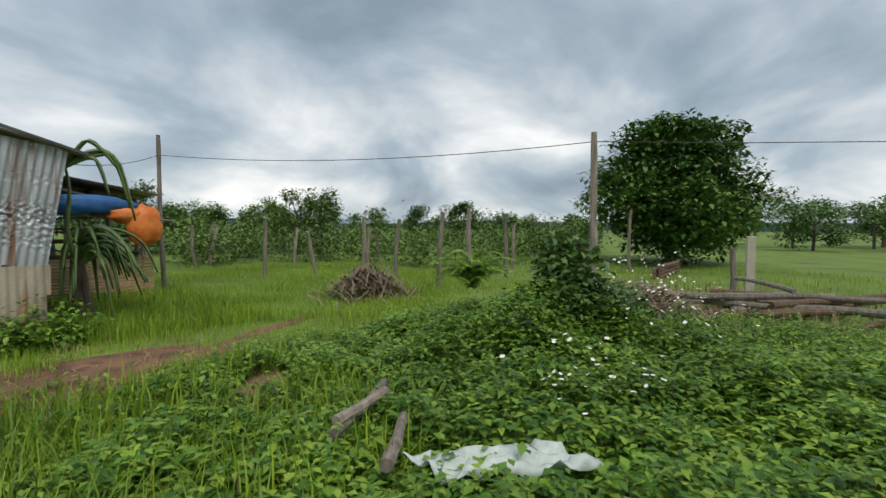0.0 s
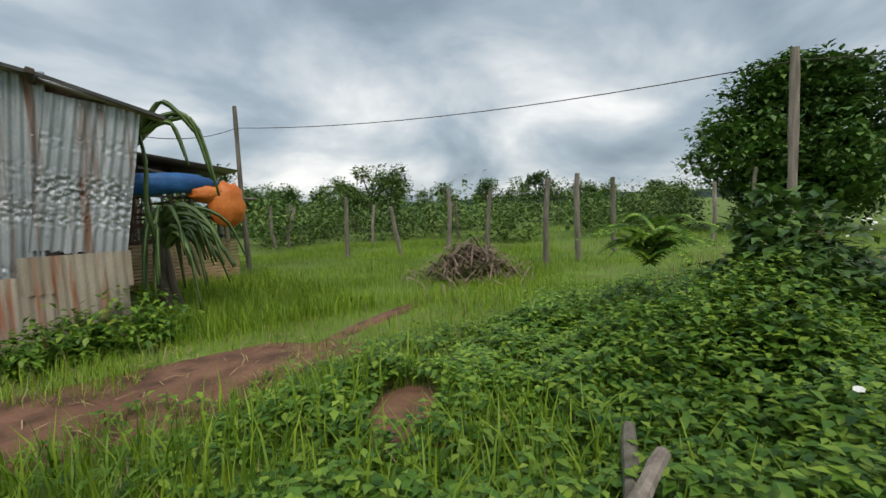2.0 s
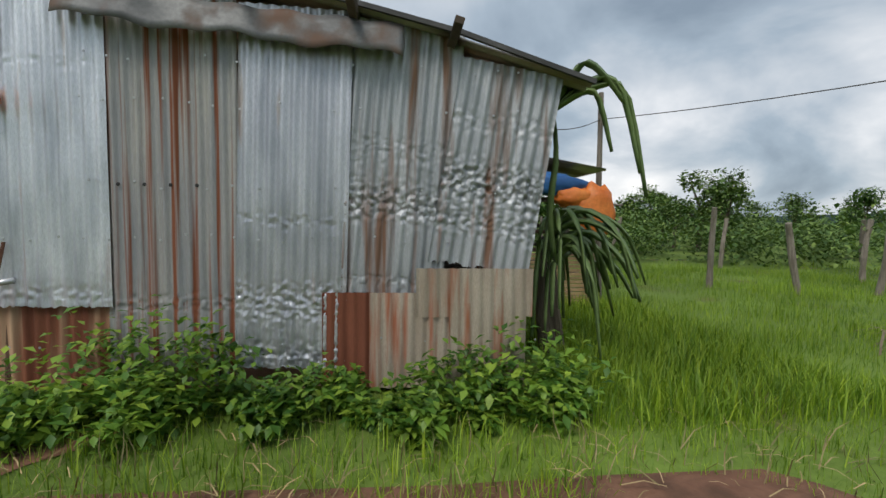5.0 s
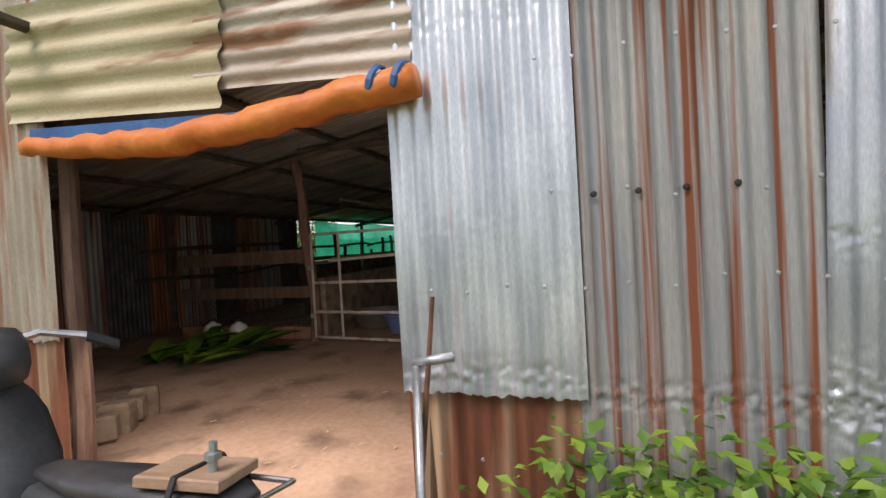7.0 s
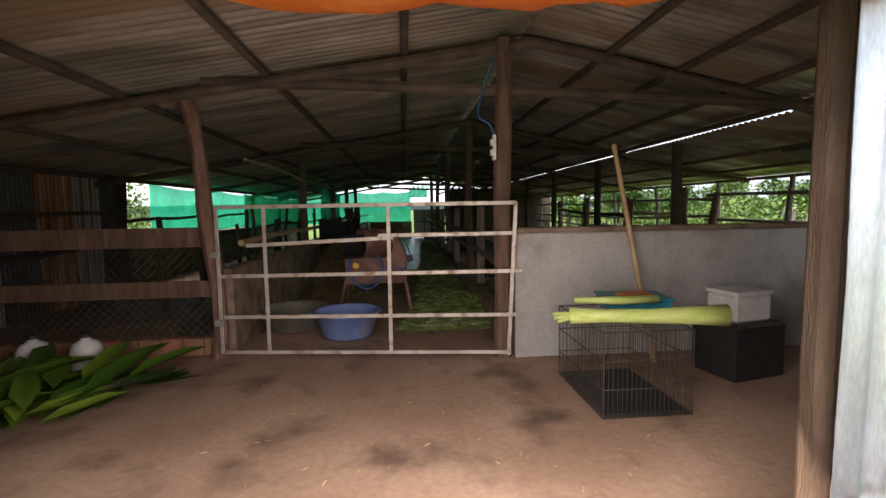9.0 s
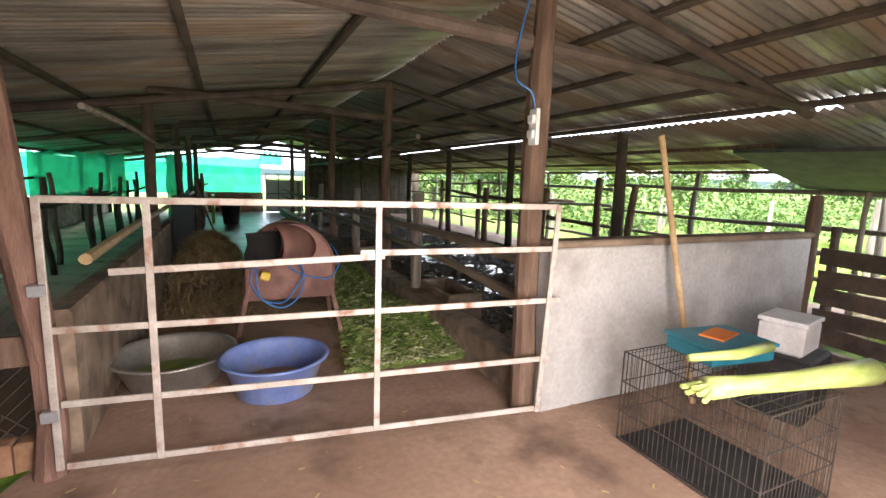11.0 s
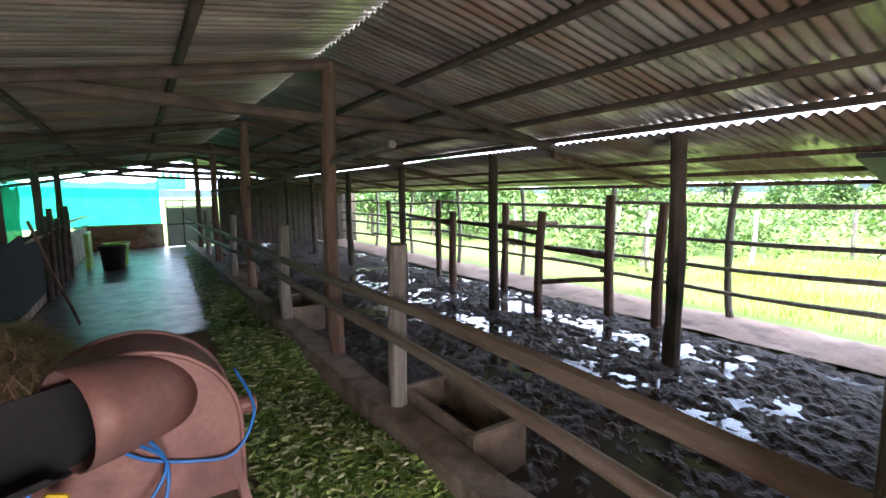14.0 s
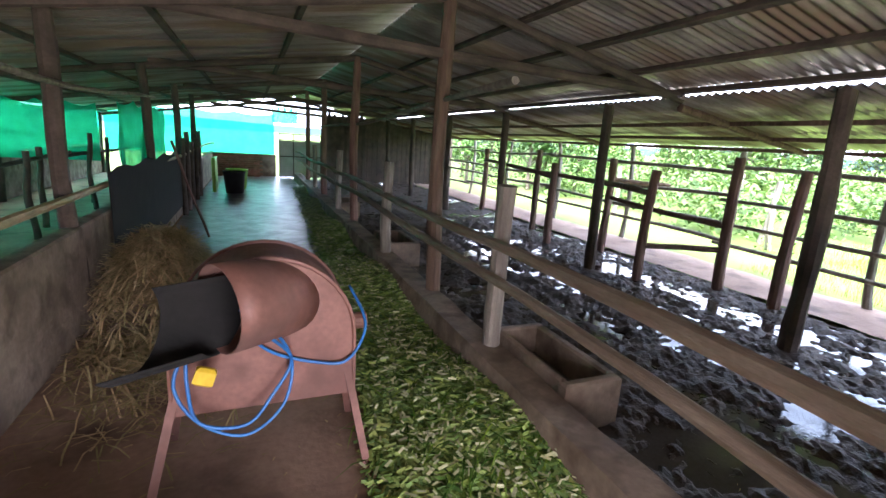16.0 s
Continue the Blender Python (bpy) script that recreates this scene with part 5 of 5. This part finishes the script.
bd = bpart("board", Mesh().box((0.02, 0, 0.845), (0.30, 0.20, 0.05), 8), PLANK, "piece of plank strapped on the seat")
bpart("bolt", Mesh().turned([(0, 0), (0.016, 0), (0.016, 0.05), (0.026, 0.05), (0.026, 0.075), (0.013, 0.08), (0.013, 0.12), (0, 0.12)], (-0.06, 0.02, 0.87), 10), STEEL, "upright steel bolt", bd)
bpart("strap", Mesh().tube([(0.0, 0.14, 0.76), (0.01, 0.1, 0.872), (0.02, -0.1, 0.876), (0.0, -0.14, 0.76)], 0.011, 6), BLACK, "black rubber strap", bd)


# ---- things outdoors ----
def pole(x, y, h, r, lean, seed, material, label):
    return single("utility_pole", Mesh().log((x, y, -0.1), (x + lean[0], y + lean[1], h), r, r * 0.75, 0.006, seed, 10, 10), material, label, "pole", "wire poles")


pole(2.2, 3.65, 3.15, 0.05, (-0.05, 0.05), 3, WOOD_GREY, "thin dark wooden pole carrying a wire")
pole(5.45, -4.0, 2.68, 0.055, (0.0, 0.0), 5, WOOD_GREY, "pale wooden pole carrying a wire")


def wire_between(a, b, sag, n=14):
    a, b = Vector(a), Vector(b)
    return Mesh().tube([a.lerp(b, k / n) - Vector((0, 0, 4 * sag * (k / n) * (1 - k / n))) for k in range(n + 1)], 0.006, 5)


single("overhead_wire", wire_between((2.15, 3.7, 2.75), (5.45, -4.0, 2.55), 0.18), WIRE, "thin black overhead wire between poles", "wire", "overhead wires")
single("overhead_wire", wire_between((5.45, -4.0, 2.55), (22, -26, 5.0), 0.8), WIRE, "thin black overhead wire between poles", "wire", "overhead wires")
single("overhead_wire", wire_between((0.35, 1.6, 2.2), (2.15, 3.7, 2.75), 0.1), WIRE, "thin black overhead wire from the shed", "wire", "overhead wires")
FENCE = ((4.89, 4.84, 1.47, 0.03, 0), (5.96, 4.02, 1.2, -0.28, 0), (7.32, 3.9, 1.64, 0.1, 0), (7.24, 2.3, 1.55, 0.15, 0), (6.6, 0.06, 1.66, 0.2, 0.1), (7.62, 0.04, 1.75, -0.05, 0), (9.73, 0.47, 1.73, -0.1, 0),
         (5.5, 10.6, 1.4, 0.2, 0), (4.6, 9.0, 1.35, -0.1, 0), (5.2, 9.6, 1.3, 0.3, 0), (12.0, 1.8, 1.5, 0, 0), (13.5, -0.3, 1.6, 0.05, 0), (8.8, 5.5, 1.3, 0.1, 0), (10.5, 7.0, 1.3, -0.1, 0), (7.6, 8.2, 1.3, 0.12, 0), (15.2, -0.8, 2.0, 0, 0), (4.2, 13.0, 1.3, 0, 0))
for k, (x, y, h, lx, ly) in enumerate(FENCE):
    single("field_post", Mesh().log((x, y, -0.1), (x + lx, y + ly, h), 0.06, 0.05, 0.035, 200 + k, 9, 7), WOOD_GREY, "crooked bare wooden stake in the field", "post", "field posts")
single("concrete_post", Mesh().box((9.1, -5.3, 0.6), (0.13, 0.13, 1.25), 20, 0, 0, 0.012), CONCRETE, "pale square concrete post in the grass", "post")
single("field_post", Mesh().log((8.7, -5.1, -0.1), (8.68, -5.1, 1.0), 0.05, 0.045, 0.02, 230), WOOD_GREY, "short wooden stake beside the concrete post", "post", "field posts")
rl = random.Random(21)
for k in range(16):
    x, y = 8.0 + rl.uniform(-0.5, 0.9), -6.1 + rl.uniform(-0.8, 0.9)
    a = rl.uniform(-0.5, 0.5) - 0.9
    ln = rl.uniform(0.8, 1.6)
    z = 0.06 + 0.045 * (k % 6)
    single("log", Mesh().log((x - ln * math.cos(a), y - ln * math.sin(a), z), (x + ln * math.cos(a), y + ln * math.sin(a), z + rl.uniform(0, 0.08)), 0.055, 0.045, 0.02, 240 + k, 8, 4), (WOOD, WOOD_GREY)[k % 2], "weathered log in a low heap on the grass", "log", "heaped logs")
for k in range(7):
    z = 0.06 + 0.09 * (k // 2)
    single("log", Mesh().log((12.4, -2.7 + 0.15 * (k % 2), z), (15.0, -2.4 + 0.15 * (k % 2), z), 0.06, 0.055, 0.01, 270 + k, 8, 4), WOOD, "stacked brown log under the tree", "log", "stacked logs")
sticks = ((0.60, -4.86, 1.27, -4.50, 0.16), (0.62, -5.3, 0.98, -5.02, 0.16), (0.68, -4.8, 1.1, -4.72, 0.2), (2.9, -2.95, 3.6, -2.5, -0.02), (6.6, -6.2, 7.4, -5.4, 0.5))
for k, (xa, ya, xb, yb, z) in enumerate(sticks):
    single("branch", Mesh().log((xa, ya, 0.05 + z), (xb, yb, 0.1 + z), 0.035, 0.028, 0.02, 290 + k, 8, 5), WOOD_GREY, "pale dry branch lying in the weeds", "branch", "fallen branches")
rp = np.random.RandomState(14)


def twig_pile(x, y, r, h, n, label):
    d = rp.normal(size=(n, 2)) * r * 0.5
    q = np.clip(1 - (d ** 2).sum(1) / r ** 2, 0, 1)
    pl = np.stack([x + d[:, 0], y + d[:, 1], 0.02 + h * q * rp.uniform(0.4, 1.0, n), rp.uniform(0, 6.28, n), rp.uniform(-0.7, 0.7, n), rp.uniform(0.25, 0.7, n)], 1)
    return scatter("twig_pile", DRYSTICK, STRAW, pl, label, "branches")


twig_pile(4.75, 0.2, 0.75, 0.55, 700, "heap of cut dry brown branches in the grass")
twig_pile(6.4, -4.4, 0.9, 0.45, 500, "dry brown twigs beyond the weeds")
v = []
for j in range(13):
    for i in range(17):
        u, w = i / 16, j / 12
        v.append((0.75 + 0.6 * u, -5.55 + 0.3 * w - 0.5 * u, 0.20 + 0.10 * noise.noise(Vector((u * 5, w * 4, 2))) + 0.05 * noise.noise(Vector((u * 14, w * 12, 5)))))
sk = single("plastic_sack", Mesh().add(v, [(17 * j + i, 17 * j + i + 1, 17 * j + i + 18, 17 * j + i + 17) for j in range(12) for i in range(16)]), SACK, "crumpled pale green-white plastic sacking in the weeds", "sack", smooth=True)
sk.modifiers.new("thickness", "SOLIDIFY").thickness = 0.006

# lean-to front with tarpaulins and low split-bamboo wall
hut = thing("lean_to_shelter", (0.9, 3.1, 0), "low lean-to end with blue and orange tarpaulins", "shelter")
for k in range(13):
    part("slat", Mesh().box((1.0, 3.02, 0.06 + 0.055 * k), (1.7, 0.02, 0.042)), BAMBOO, hut)
for x in (0.2, 0.9, 1.7):
    part("stake", Mesh().log((x, 3.06, 0), (x, 3.06, 1.6), 0.03, 0.025, 0.01, 7), WOOD_GREY, hut)
part("roof_edge", Mesh().add([(0.1, 2.7, 2.02), (1.75, 2.75, 1.6), (1.75, 4.4, 1.66), (0.1, 4.4, 2.06), (0.1, 2.7, 1.98), (1.75, 2.75, 1.56), (1.75, 4.4, 1.62), (0.1, 4.4, 2.02)],
     [(0, 1, 2, 3), (7, 6, 5, 4), (0, 4, 5, 1), (1, 5, 6, 2), (2, 6, 7, 3), (3, 7, 4, 0)]), DARK_TIN, hut, "black roofing sheet")
part("beam", Mesh().log((0.2, 2.8, 1.5), (2.2, 3.0, 1.42), 0.02, 0.018, 0.01, 9), WOOD_GREY, hut)


def bundle(c, s, seed):
    v, n, m2 = [], 20, 14
    for j in range(m2 + 1):
        t = math.pi * j / m2
        for i in range(n):
            a = 2 * math.pi * i / n
            d = Vector((math.sin(t) * math.cos(a), math.sin(t) * math.sin(a), math.cos(t)))
            r = 1 + 0.22 * noise.noise(d * 2.2 + Vector((seed, 0, 0))) + 0.12 * noise.noise(d * 5 + Vector((seed, 0, 0)))
            v.append((c[0] + s[0] * r * d.x, c[1] + s[1] * r * d.y, c[2] + s[2] * r * d.z))
    return Mesh().add(v, [(j * n + i, (j + 1) * n + i, (j + 1) * n + (i + 1) % n, j * n + (i + 1) % n) for j in range(m2) for i in range(n)])


part("blue_tarpaulin", bundle((0.75, 2.62, 1.66), (0.75, 0.12, 0.16), 3), BLUE, hut, "blue tarpaulin slung along the roof edge", True)
part("orange_tarpaulin", bundle((1.62, 2.62, 1.32), (0.28, 0.14, 0.36), 6), ORANGE, hut, "orange tarpaulin gathered into a bundle", True)
part("orange_tarpaulin", bundle((1.35, 2.62, 1.5), (0.28, 0.12, 0.15), 8), ORANGE, hut, "orange tarpaulin gathered into a bundle", True)


# dragon-fruit plant by the wall corner
def ribbon(pts, w, n=10):
    """A three-winged arching stem."""
    pts = [Vector(p) for p in pts]
    v, f = [], []
    for i in range(n + 1):
        t = i / n * (len(pts) - 1)
        k = min(int(t), len(pts) - 2)
        p0, p1, p2, p3 = pts[max(k - 1, 0)], pts[k], pts[k + 1], pts[min(k + 2, len(pts) - 1)]
        u = t - k
        p = 0.5 * (2 * p1 + (p2 - p0) * u + (2 * p0 - 5 * p1 + 4 * p2 - p3) * u * u + (3 * p1 - p0 - 3 * p2 + p3) * u ** 3)
        d = (p2 - p1).normalized()
        s = d.cross(Vector((0.2, 0.3, 1))).normalized()
        q = d.cross(s)
        ww = w * (1 - 0.55 * (i / n) ** 3)
        for a in (0.4, 2.5, 4.6):
            v.append(p + ww * (math.cos(a) * s + math.sin(a) * q))
            v.append(p + 0.3 * ww * (math.cos(a + 1.05) * s + math.sin(a + 1.05) * q))
    for i in range(n):
        for k in range(6):
            f.append((6 * i + k, 6 * i + (k + 1) % 6, 6 * i + 6 + (k + 1) % 6, 6 * i + 6 + k))
    f += [(5, 4, 3, 2, 1, 0), tuple(range(6 * n, 6 * n + 6))]
    return Mesh().add(v, f)


cactus = thing("dragon_fruit_plant", (0.42, 0.75, 0), "dragon-fruit plant with long drooping green stems", "plant")
part("trunk", Mesh().log((0.42, 0.75, -0.05), (0.36, 0.7, 1.05), 0.09, 0.06, 0.03, 4), BARK, cactus, "grey-brown twisted trunk")
part("trunk", Mesh().log((0.55, 0.8, -0.05), (0.4, 0.72, 0.9), 0.05, 0.04, 0.04, 5), BARK, cactus, "grey-brown twisted trunk")
rc = random.Random(6)
for k in range(34):
    a = rc.uniform(-2.2, 1.2)
    r = rc.uniform(0.35, 0.85)
    z0 = rc.uniform(0.85, 1.25)
    part("stem", ribbon([(0.4, 0.72, z0 - 0.1), (0.4 + 0.4 * r * math.cos(a), 0.72 + 0.35 * r * math.sin(a), z0 + rc.uniform(0.0, 0.15)), (0.4 + 0.85 * r * math.cos(a), 0.72 + 0.7 * r * math.sin(a), z0 - 0.15 * r),
                         (0.4 + 1.1 * r * math.cos(a), 0.72 + 0.85 * r * math.sin(a), z0 - rc.uniform(0.35, 0.75))], rc.uniform(0.022, 0.035)), CACTUS, cactus, "", True)
for k, (dx, dz, q) in enumerate(((0.55, 0.1, -0.45), (0.42, 0.22, 0.05), (0.6, 0.05, -0.62), (0.35, 0.0, -0.3))):
    part("stem", ribbon([(0.2, 0.15, 2.02), (0.2 + 0.45 * dx, 0.1, 2.12 + dz), (0.2 + 0.85 * dx, 0.05, 2.1 + dz * 0.6), (0.22 + 1.1 * dx, 0.02, 2.0 + q)], 0.034), CACTUS, cactus, "", True)
part("stem", ribbon([(0.3, 0.3, 0.9), (0.22, 0.2, 1.3), (0.24, 0.15, 1.7), (0.2, 0.15, 2.05)], 0.03), CACTUS, cactus, "", True)

# ---- grass, weeds, shrubs ----
rg = np.random.RandomState(5)


def off_track(p):
    """Keeps places clear of the shed, the track and the bare soil."""
    x, y = p[:, 0], p[:, 1]
    ok = ~((x > -9.5) & (x < 0.3) & (y > -0.1) & (y < 23)) & ~((x > 0) & (x < 2.3) & (y > 3.1) & (y < 23))

    def out(cx, cy, rx, ry, turn):
        c, s = math.cos(-turn), math.sin(-turn)
        u, w = c * (x - cx) - s * (y - cy), s * (x - cx) + c * (y - cy)
        wob = 0.12 * np.sin(x * 3.1) + 0.1 * np.sin(y * 4.3 + x)
        return (u / rx) ** 2 + (w / ry) ** 2 > (0.82 + 1.4 * wob) ** 2

    for e in ((-2.6, -1.9, 4.2, 0.72, 0.04), (2.0, -1.2, 0.7, 0.14, 0.42), (1.0, -3.3, 0.5, 0.28, 0.8), (-4.7, -0.7, 2.0, 0.85, 0.0)):
        ok &= out(*e)
    return p[ok]


def spread(n, x0, x1, y0, y1, lo, hi, zf=None, tilt=(-0.5, 0.5)):
    x, y = rg.uniform(x0, x1, n), rg.uniform(y0, y1, n)
    z = np.full(n, -0.03) if zf is None else zf(x, y)
    p = np.stack([x, y, z, rg.uniform(0, 6.28, n), rg.uniform(*tilt, n), rg.uniform(lo, hi, n)], 1)
    return off_track(p)


grass = np.concatenate([spread(60000, -3.5, 6, -7.5, 1.5, 0.06, 0.18), spread(46000, 0.2, 9, -1, 8, 0.06, 0.15), spread(30000, 4, 18, -9, 9, 0.08, 0.2)])
patchy = np.sin(grass[:, 0] * 1.3) * np.sin(grass[:, 1] * 1.7 + 1) + 0.5 * np.sin(grass[:, 0] * 3.7 + grass[:, 1] * 2.9)
grass[:, 5] *= 1 + 0.35 * patchy
scatter("grass", GRASS, BLADE, grass, "lush green grass blades", "grass")
scatter("tall_grass", GRASS, BLADE, np.concatenate([spread(9000, 0.25, 2.4, -0.7, 3.2, 0.14, 0.3), spread(2500, -1.2, 1.5, -5.2, -2.6, 0.2, 0.4)]), "tall green grass beside the shed", "grass")
scatter("dry_grass", DRYGRASS, BLADE, np.concatenate([spread(3500, -3.5, 4, -6, -0.8, 0.08, 0.25, None, (-1.2, 1.2)), spread(2500, 5, 11, -8, -2, 0.1, 0.4)]), "dry straw-coloured grass among the green", "grass")


def weed_height(x, y):
    """Weeds rise towards a mound right of the track."""
    base = np.clip((0.55 * (x + 1.5) - 0.35 * (y + 4.0)) * 0.45, 0, 1) * np.clip((-1.9 - y) / 1.2, 0, 1) * np.clip((7.5 - x) / 2.0, 0, 1)
    h = 0.28 * base * (0.7 + 0.4 * np.sin(x * 2.2 + y) * np.sin(y * 2.7))
    return h + 0.5 * np.exp(-((x - 4.0) ** 2 / 0.7 + (y + 4.3) ** 2 / 0.5)) + 0.3 * np.exp(-((x - 2.9) ** 2 / 0.5 + (y + 4.6) ** 2 / 0.5))


def weeds(n, x0, x1, y0, y1, lo, hi):
    p = spread(n, x0, x1, y0, y1, lo, hi, None, (-0.55, 0.35))
    h = weed_height(p[:, 0], p[:, 1])
    keep = rg.uniform(0, 1, len(p)) < np.clip(h * 9, 0.12, 1)
    p, h = p[keep], h[keep]
    lump = 0.09 * np.sin(p[:, 0] * 5.3 + np.sin(p[:, 1] * 3)) * np.sin(p[:, 1] * 6.1 + p[:, 0] * 2) + 0.06 * np.sin(p[:, 0] * 17) * np.sin(p[:, 1] * 15)
    p[:, 2] = np.maximum(0.0, h + lump) * rg.uniform(0.35, 1.05, len(p)) + 0.02
    return p


scatter("weeds", LEAF, LEAFLET, np.concatenate([weeds(80000, -1.6, 4.5, -7.2, -2.0, 0.035, 0.085), weeds(34000, 2.5, 8.0, -8.0, -2.0, 0.04, 0.09)]), "dense low leafy green weeds", "weeds")
scatter("weed_mound", LEAF_DARK, LEAFLET, np.concatenate([clump(rg, (4.05, -4.35, 0.45), 0.62, 1700, 0.13), clump(rg, (4.7, -4.6, 0.3), 0.5, 900, 0.11), clump(rg, (2.7, -4.7, 0.2), 0.4, 700, 0.10), clump(rg, (4.3, -4.2, 0.95), 0.36, 520, 0.14), clump(rg, (3.6, -4.6, 0.5), 0.35, 420, 0.11)]), "dark leafy shrubs growing over a mound", "shrub")
fern = []
for k in range(26):
    a = rg.uniform(0, 6.28)
    r = rg.uniform(0.3, 0.75)
    for q in range(22):
        u = q / 21
        for s in (-1, 1):
            fern.append((3.35 + r * u * math.cos(a), -3.55 + r * u * math.sin(a), 0.65 + 0.5 * u - 0.42 * u * u + 0.02 * k % 0.3, a - 1.57 + s * 1.2, -0.2, 0.085 * (1.1 - 0.6 * u)))
scatter("feathery_shrub", LEAF, LEAFLET, np.array(fern), "light green feathery shrub above the weeds", "shrub")
sprigs = []
for k in range(420):
    x, y = rg.uniform(-1.4, 6.5), rg.uniform(-7.0, -2.4)
    if x < 0.3 and y > -3.6:
        continue
    z0 = float(weed_height(np.array([x]), np.array([y]))[0])
    hh = rg.uniform(0.10, 0.30)
    for q in range(14):
        u = (q + 1) / 14
        sprigs.append((x + 0.03 * rg.normal(), y + 0.03 * rg.normal(), z0 * 0.8 + hh * u, q * 2.4 + rg.uniform(-0.4, 0.4), rg.uniform(-0.5, 0.35), rg.uniform(0.06, 0.11) * (1.15 - 0.6 * u)))
scatter("weed_sprigs", LEAF, LEAFLET, off_track(np.array(sprigs)), "upright leafy sprigs standing out of the weeds", "weeds")
wall_weeds = []
for k in range(46):
    x, y = rg.uniform(-3.15, 0.25), rg.uniform(-0.75, -0.2)
    h = rg.uniform(0.12, 0.42) * (1.0 if y > -0.5 else 0.6) * (1 + 0.35 * (x < -1.9))
    wall_weeds.append(clump(rg, (x, y, h * 0.5), h * 0.75, 210, 0.075, 0.9, 0.0))
scatter("wall_weeds", LEAF, LEAFLET, np.concatenate(wall_weeds), "leafy green weeds along the foot of the wall", "weeds")
fl = np.concatenate([clump(rg, (4.9, -4.7, 0.62), 1.0, 260, 0.03, 0.45), clump(rg, (2.0, -5.6, 0.45), 0.5, 50, 0.03, 0.4), clump(rg, (4.4, -5.4, 0.5), 1.0, 90, 0.03, 0.3)])
scatter("flowers", PETAL, ([(0, 0, 0), (0.5, 0.2, 0.1), (0.2, 0.5, 0.12), (-0.2, 0.5, 0.1), (-0.5, 0.2, 0.12), (-0.45, -0.3, 0.1), (0, -0.55, 0.12), (0.45, -0.3, 0.1)], [(0, 1, 2), (0, 2, 3), (0, 3, 4), (0, 4, 5), (0, 5, 6), (0, 6, 7), (0, 7, 1)]), fl, "small white wild flowers among the weeds", "flowers")


# ---- trees ----
def tree(x, y, h, r, leaves, size, seed, material, label, trunk_r=0.16, low=0.3, group="field trees"):
    rt = np.random.RandomState(seed)
    t0 = thing("tree", (x, y, 0), label, "tree", group)
    tr = Mesh().log((x, y, -0.2), (x + 0.1, y, h * 0.55), trunk_r, trunk_r * 0.55, 0.02, seed, 9, 6)
    places = []
    lobes = 9 if leaves < 2500 else 34
    for k in range(lobes):
        a, u = rt.uniform(0, 6.28), rt.uniform(low, 0.9)
        d = r * rt.uniform(0.25, 0.82) * math.sqrt(max(0.04, 1 - ((u - 0.42) / 0.52) ** 2))
        c = (x + d * math.cos(a), y + d * math.sin(a), h * u)
        tr.log((x + 0.05, y, h * min(0.5, u * 0.6)), c, trunk_r * 0.35, trunk_r * 0.1, 0.04, seed + k, 6, 4)
        places.append(clump(rt, c, r * rt.uniform(0.3, 0.5), leaves // lobes, size, 0.75))
    part("trunk", tr, BARK, t0)
    o = scatter("crown", material, LEAFLET, np.concatenate(places), "", "")
    o.parent = t0
    o.matrix_parent_inverse = t0.matrix_basis.inverted()
    return t0


tree(19.3, -0.9, 5.7, 3.3, 34000, 0.25, 3, TREE_LEAF, "large dense dark green tree standing in the field", 0.25, 0.18, "big tree")
rtree = random.Random(31)
for k in range(30):
    a, d = radians(rtree.uniform(8, 66)), rtree.uniform(26, 44)
    tree(-0.5 + d * math.sin(a), -6 + d * math.cos(a), rtree.uniform(2.2, 3.7), rtree.uniform(0.9, 1.6), 1300, 0.2, 40 + k, FAR_LEAF if k % 2 else TREE_LEAF, "plantation tree in the distant tree line", 0.09, 0.4)
for k in range(9):
    a, d = radians(rtree.uniform(79, 96)), rtree.uniform(38, 60)
    tree(-0.5 + d * math.sin(a), -6 + d * math.cos(a), rtree.uniform(3.5, 5.5), rtree.uniform(1.8, 3.0), 1600, 0.3, 80 + k, TREE_LEAF, "dark tree beyond the open field", 0.12, 0.25)
for k in range(8):
    tree(9.5 + rtree.uniform(0, 9), 11 + rtree.uniform(0, 16), rtree.uniform(2.8, 4.2), rtree.uniform(1.0, 1.6), 1100, 0.2, 100 + k, FAR_LEAF, "pale-trunked tree beside the cattle pen", 0.11, 0.35)
for k in range(6):
    tree(-14 - rtree.uniform(0, 6), 8 + 3 * k, rtree.uniform(3.0, 5.0), rtree.uniform(1.5, 2.3), 1100, 0.22, 120 + k, FAR_LEAF, "leafy tree beside the side pens", 0.11, 0.2)
bush = []
for k in range(230):
    a, d = radians(rtree.uniform(2, 66)), 15 + 26 * rtree.random() ** 0.8
    r = rtree.uniform(0.7, 1.3)
    x, y = -0.5 + d * math.sin(a), -6 + d * math.cos(a)
    if x < 4.5:
        continue
    bush.append(clump(rg, (x, y, r * 0.65), r, 330, 0.17, 0.85, 0.0))
for k in range(26):
    bush.append(clump(rg, (-13 - rtree.uniform(0, 5), 4 + 0.9 * k, 0.8), rtree.uniform(0.9, 1.4), 330, 0.18, 0.9, 0.0))
scatter("plantation_bushes", FAR_LEAF, LEAFLET, np.concatenate(bush), "rows of leafy green plantation bushes", "bushes")
hv = []
for k in range(80):
    a = 2 * math.pi * k / 79
    for z in (-5.0, 18 + 14 * noise.noise(Vector((math.cos(a) * 3, math.sin(a) * 3, 0)))):
        hv.append((1200 * math.sin(a), 1200 * math.cos(a), z))
# backdrop ring of hills, its haze painted in the colour
single("backdrop", Mesh().add(hv, [(2 * i, 2 * i + 1, 2 * i + 3, 2 * i + 2) for i in range(79)]), HILL, "low hills on the horizon, tinted blue for haze", "hills", kind="structure")
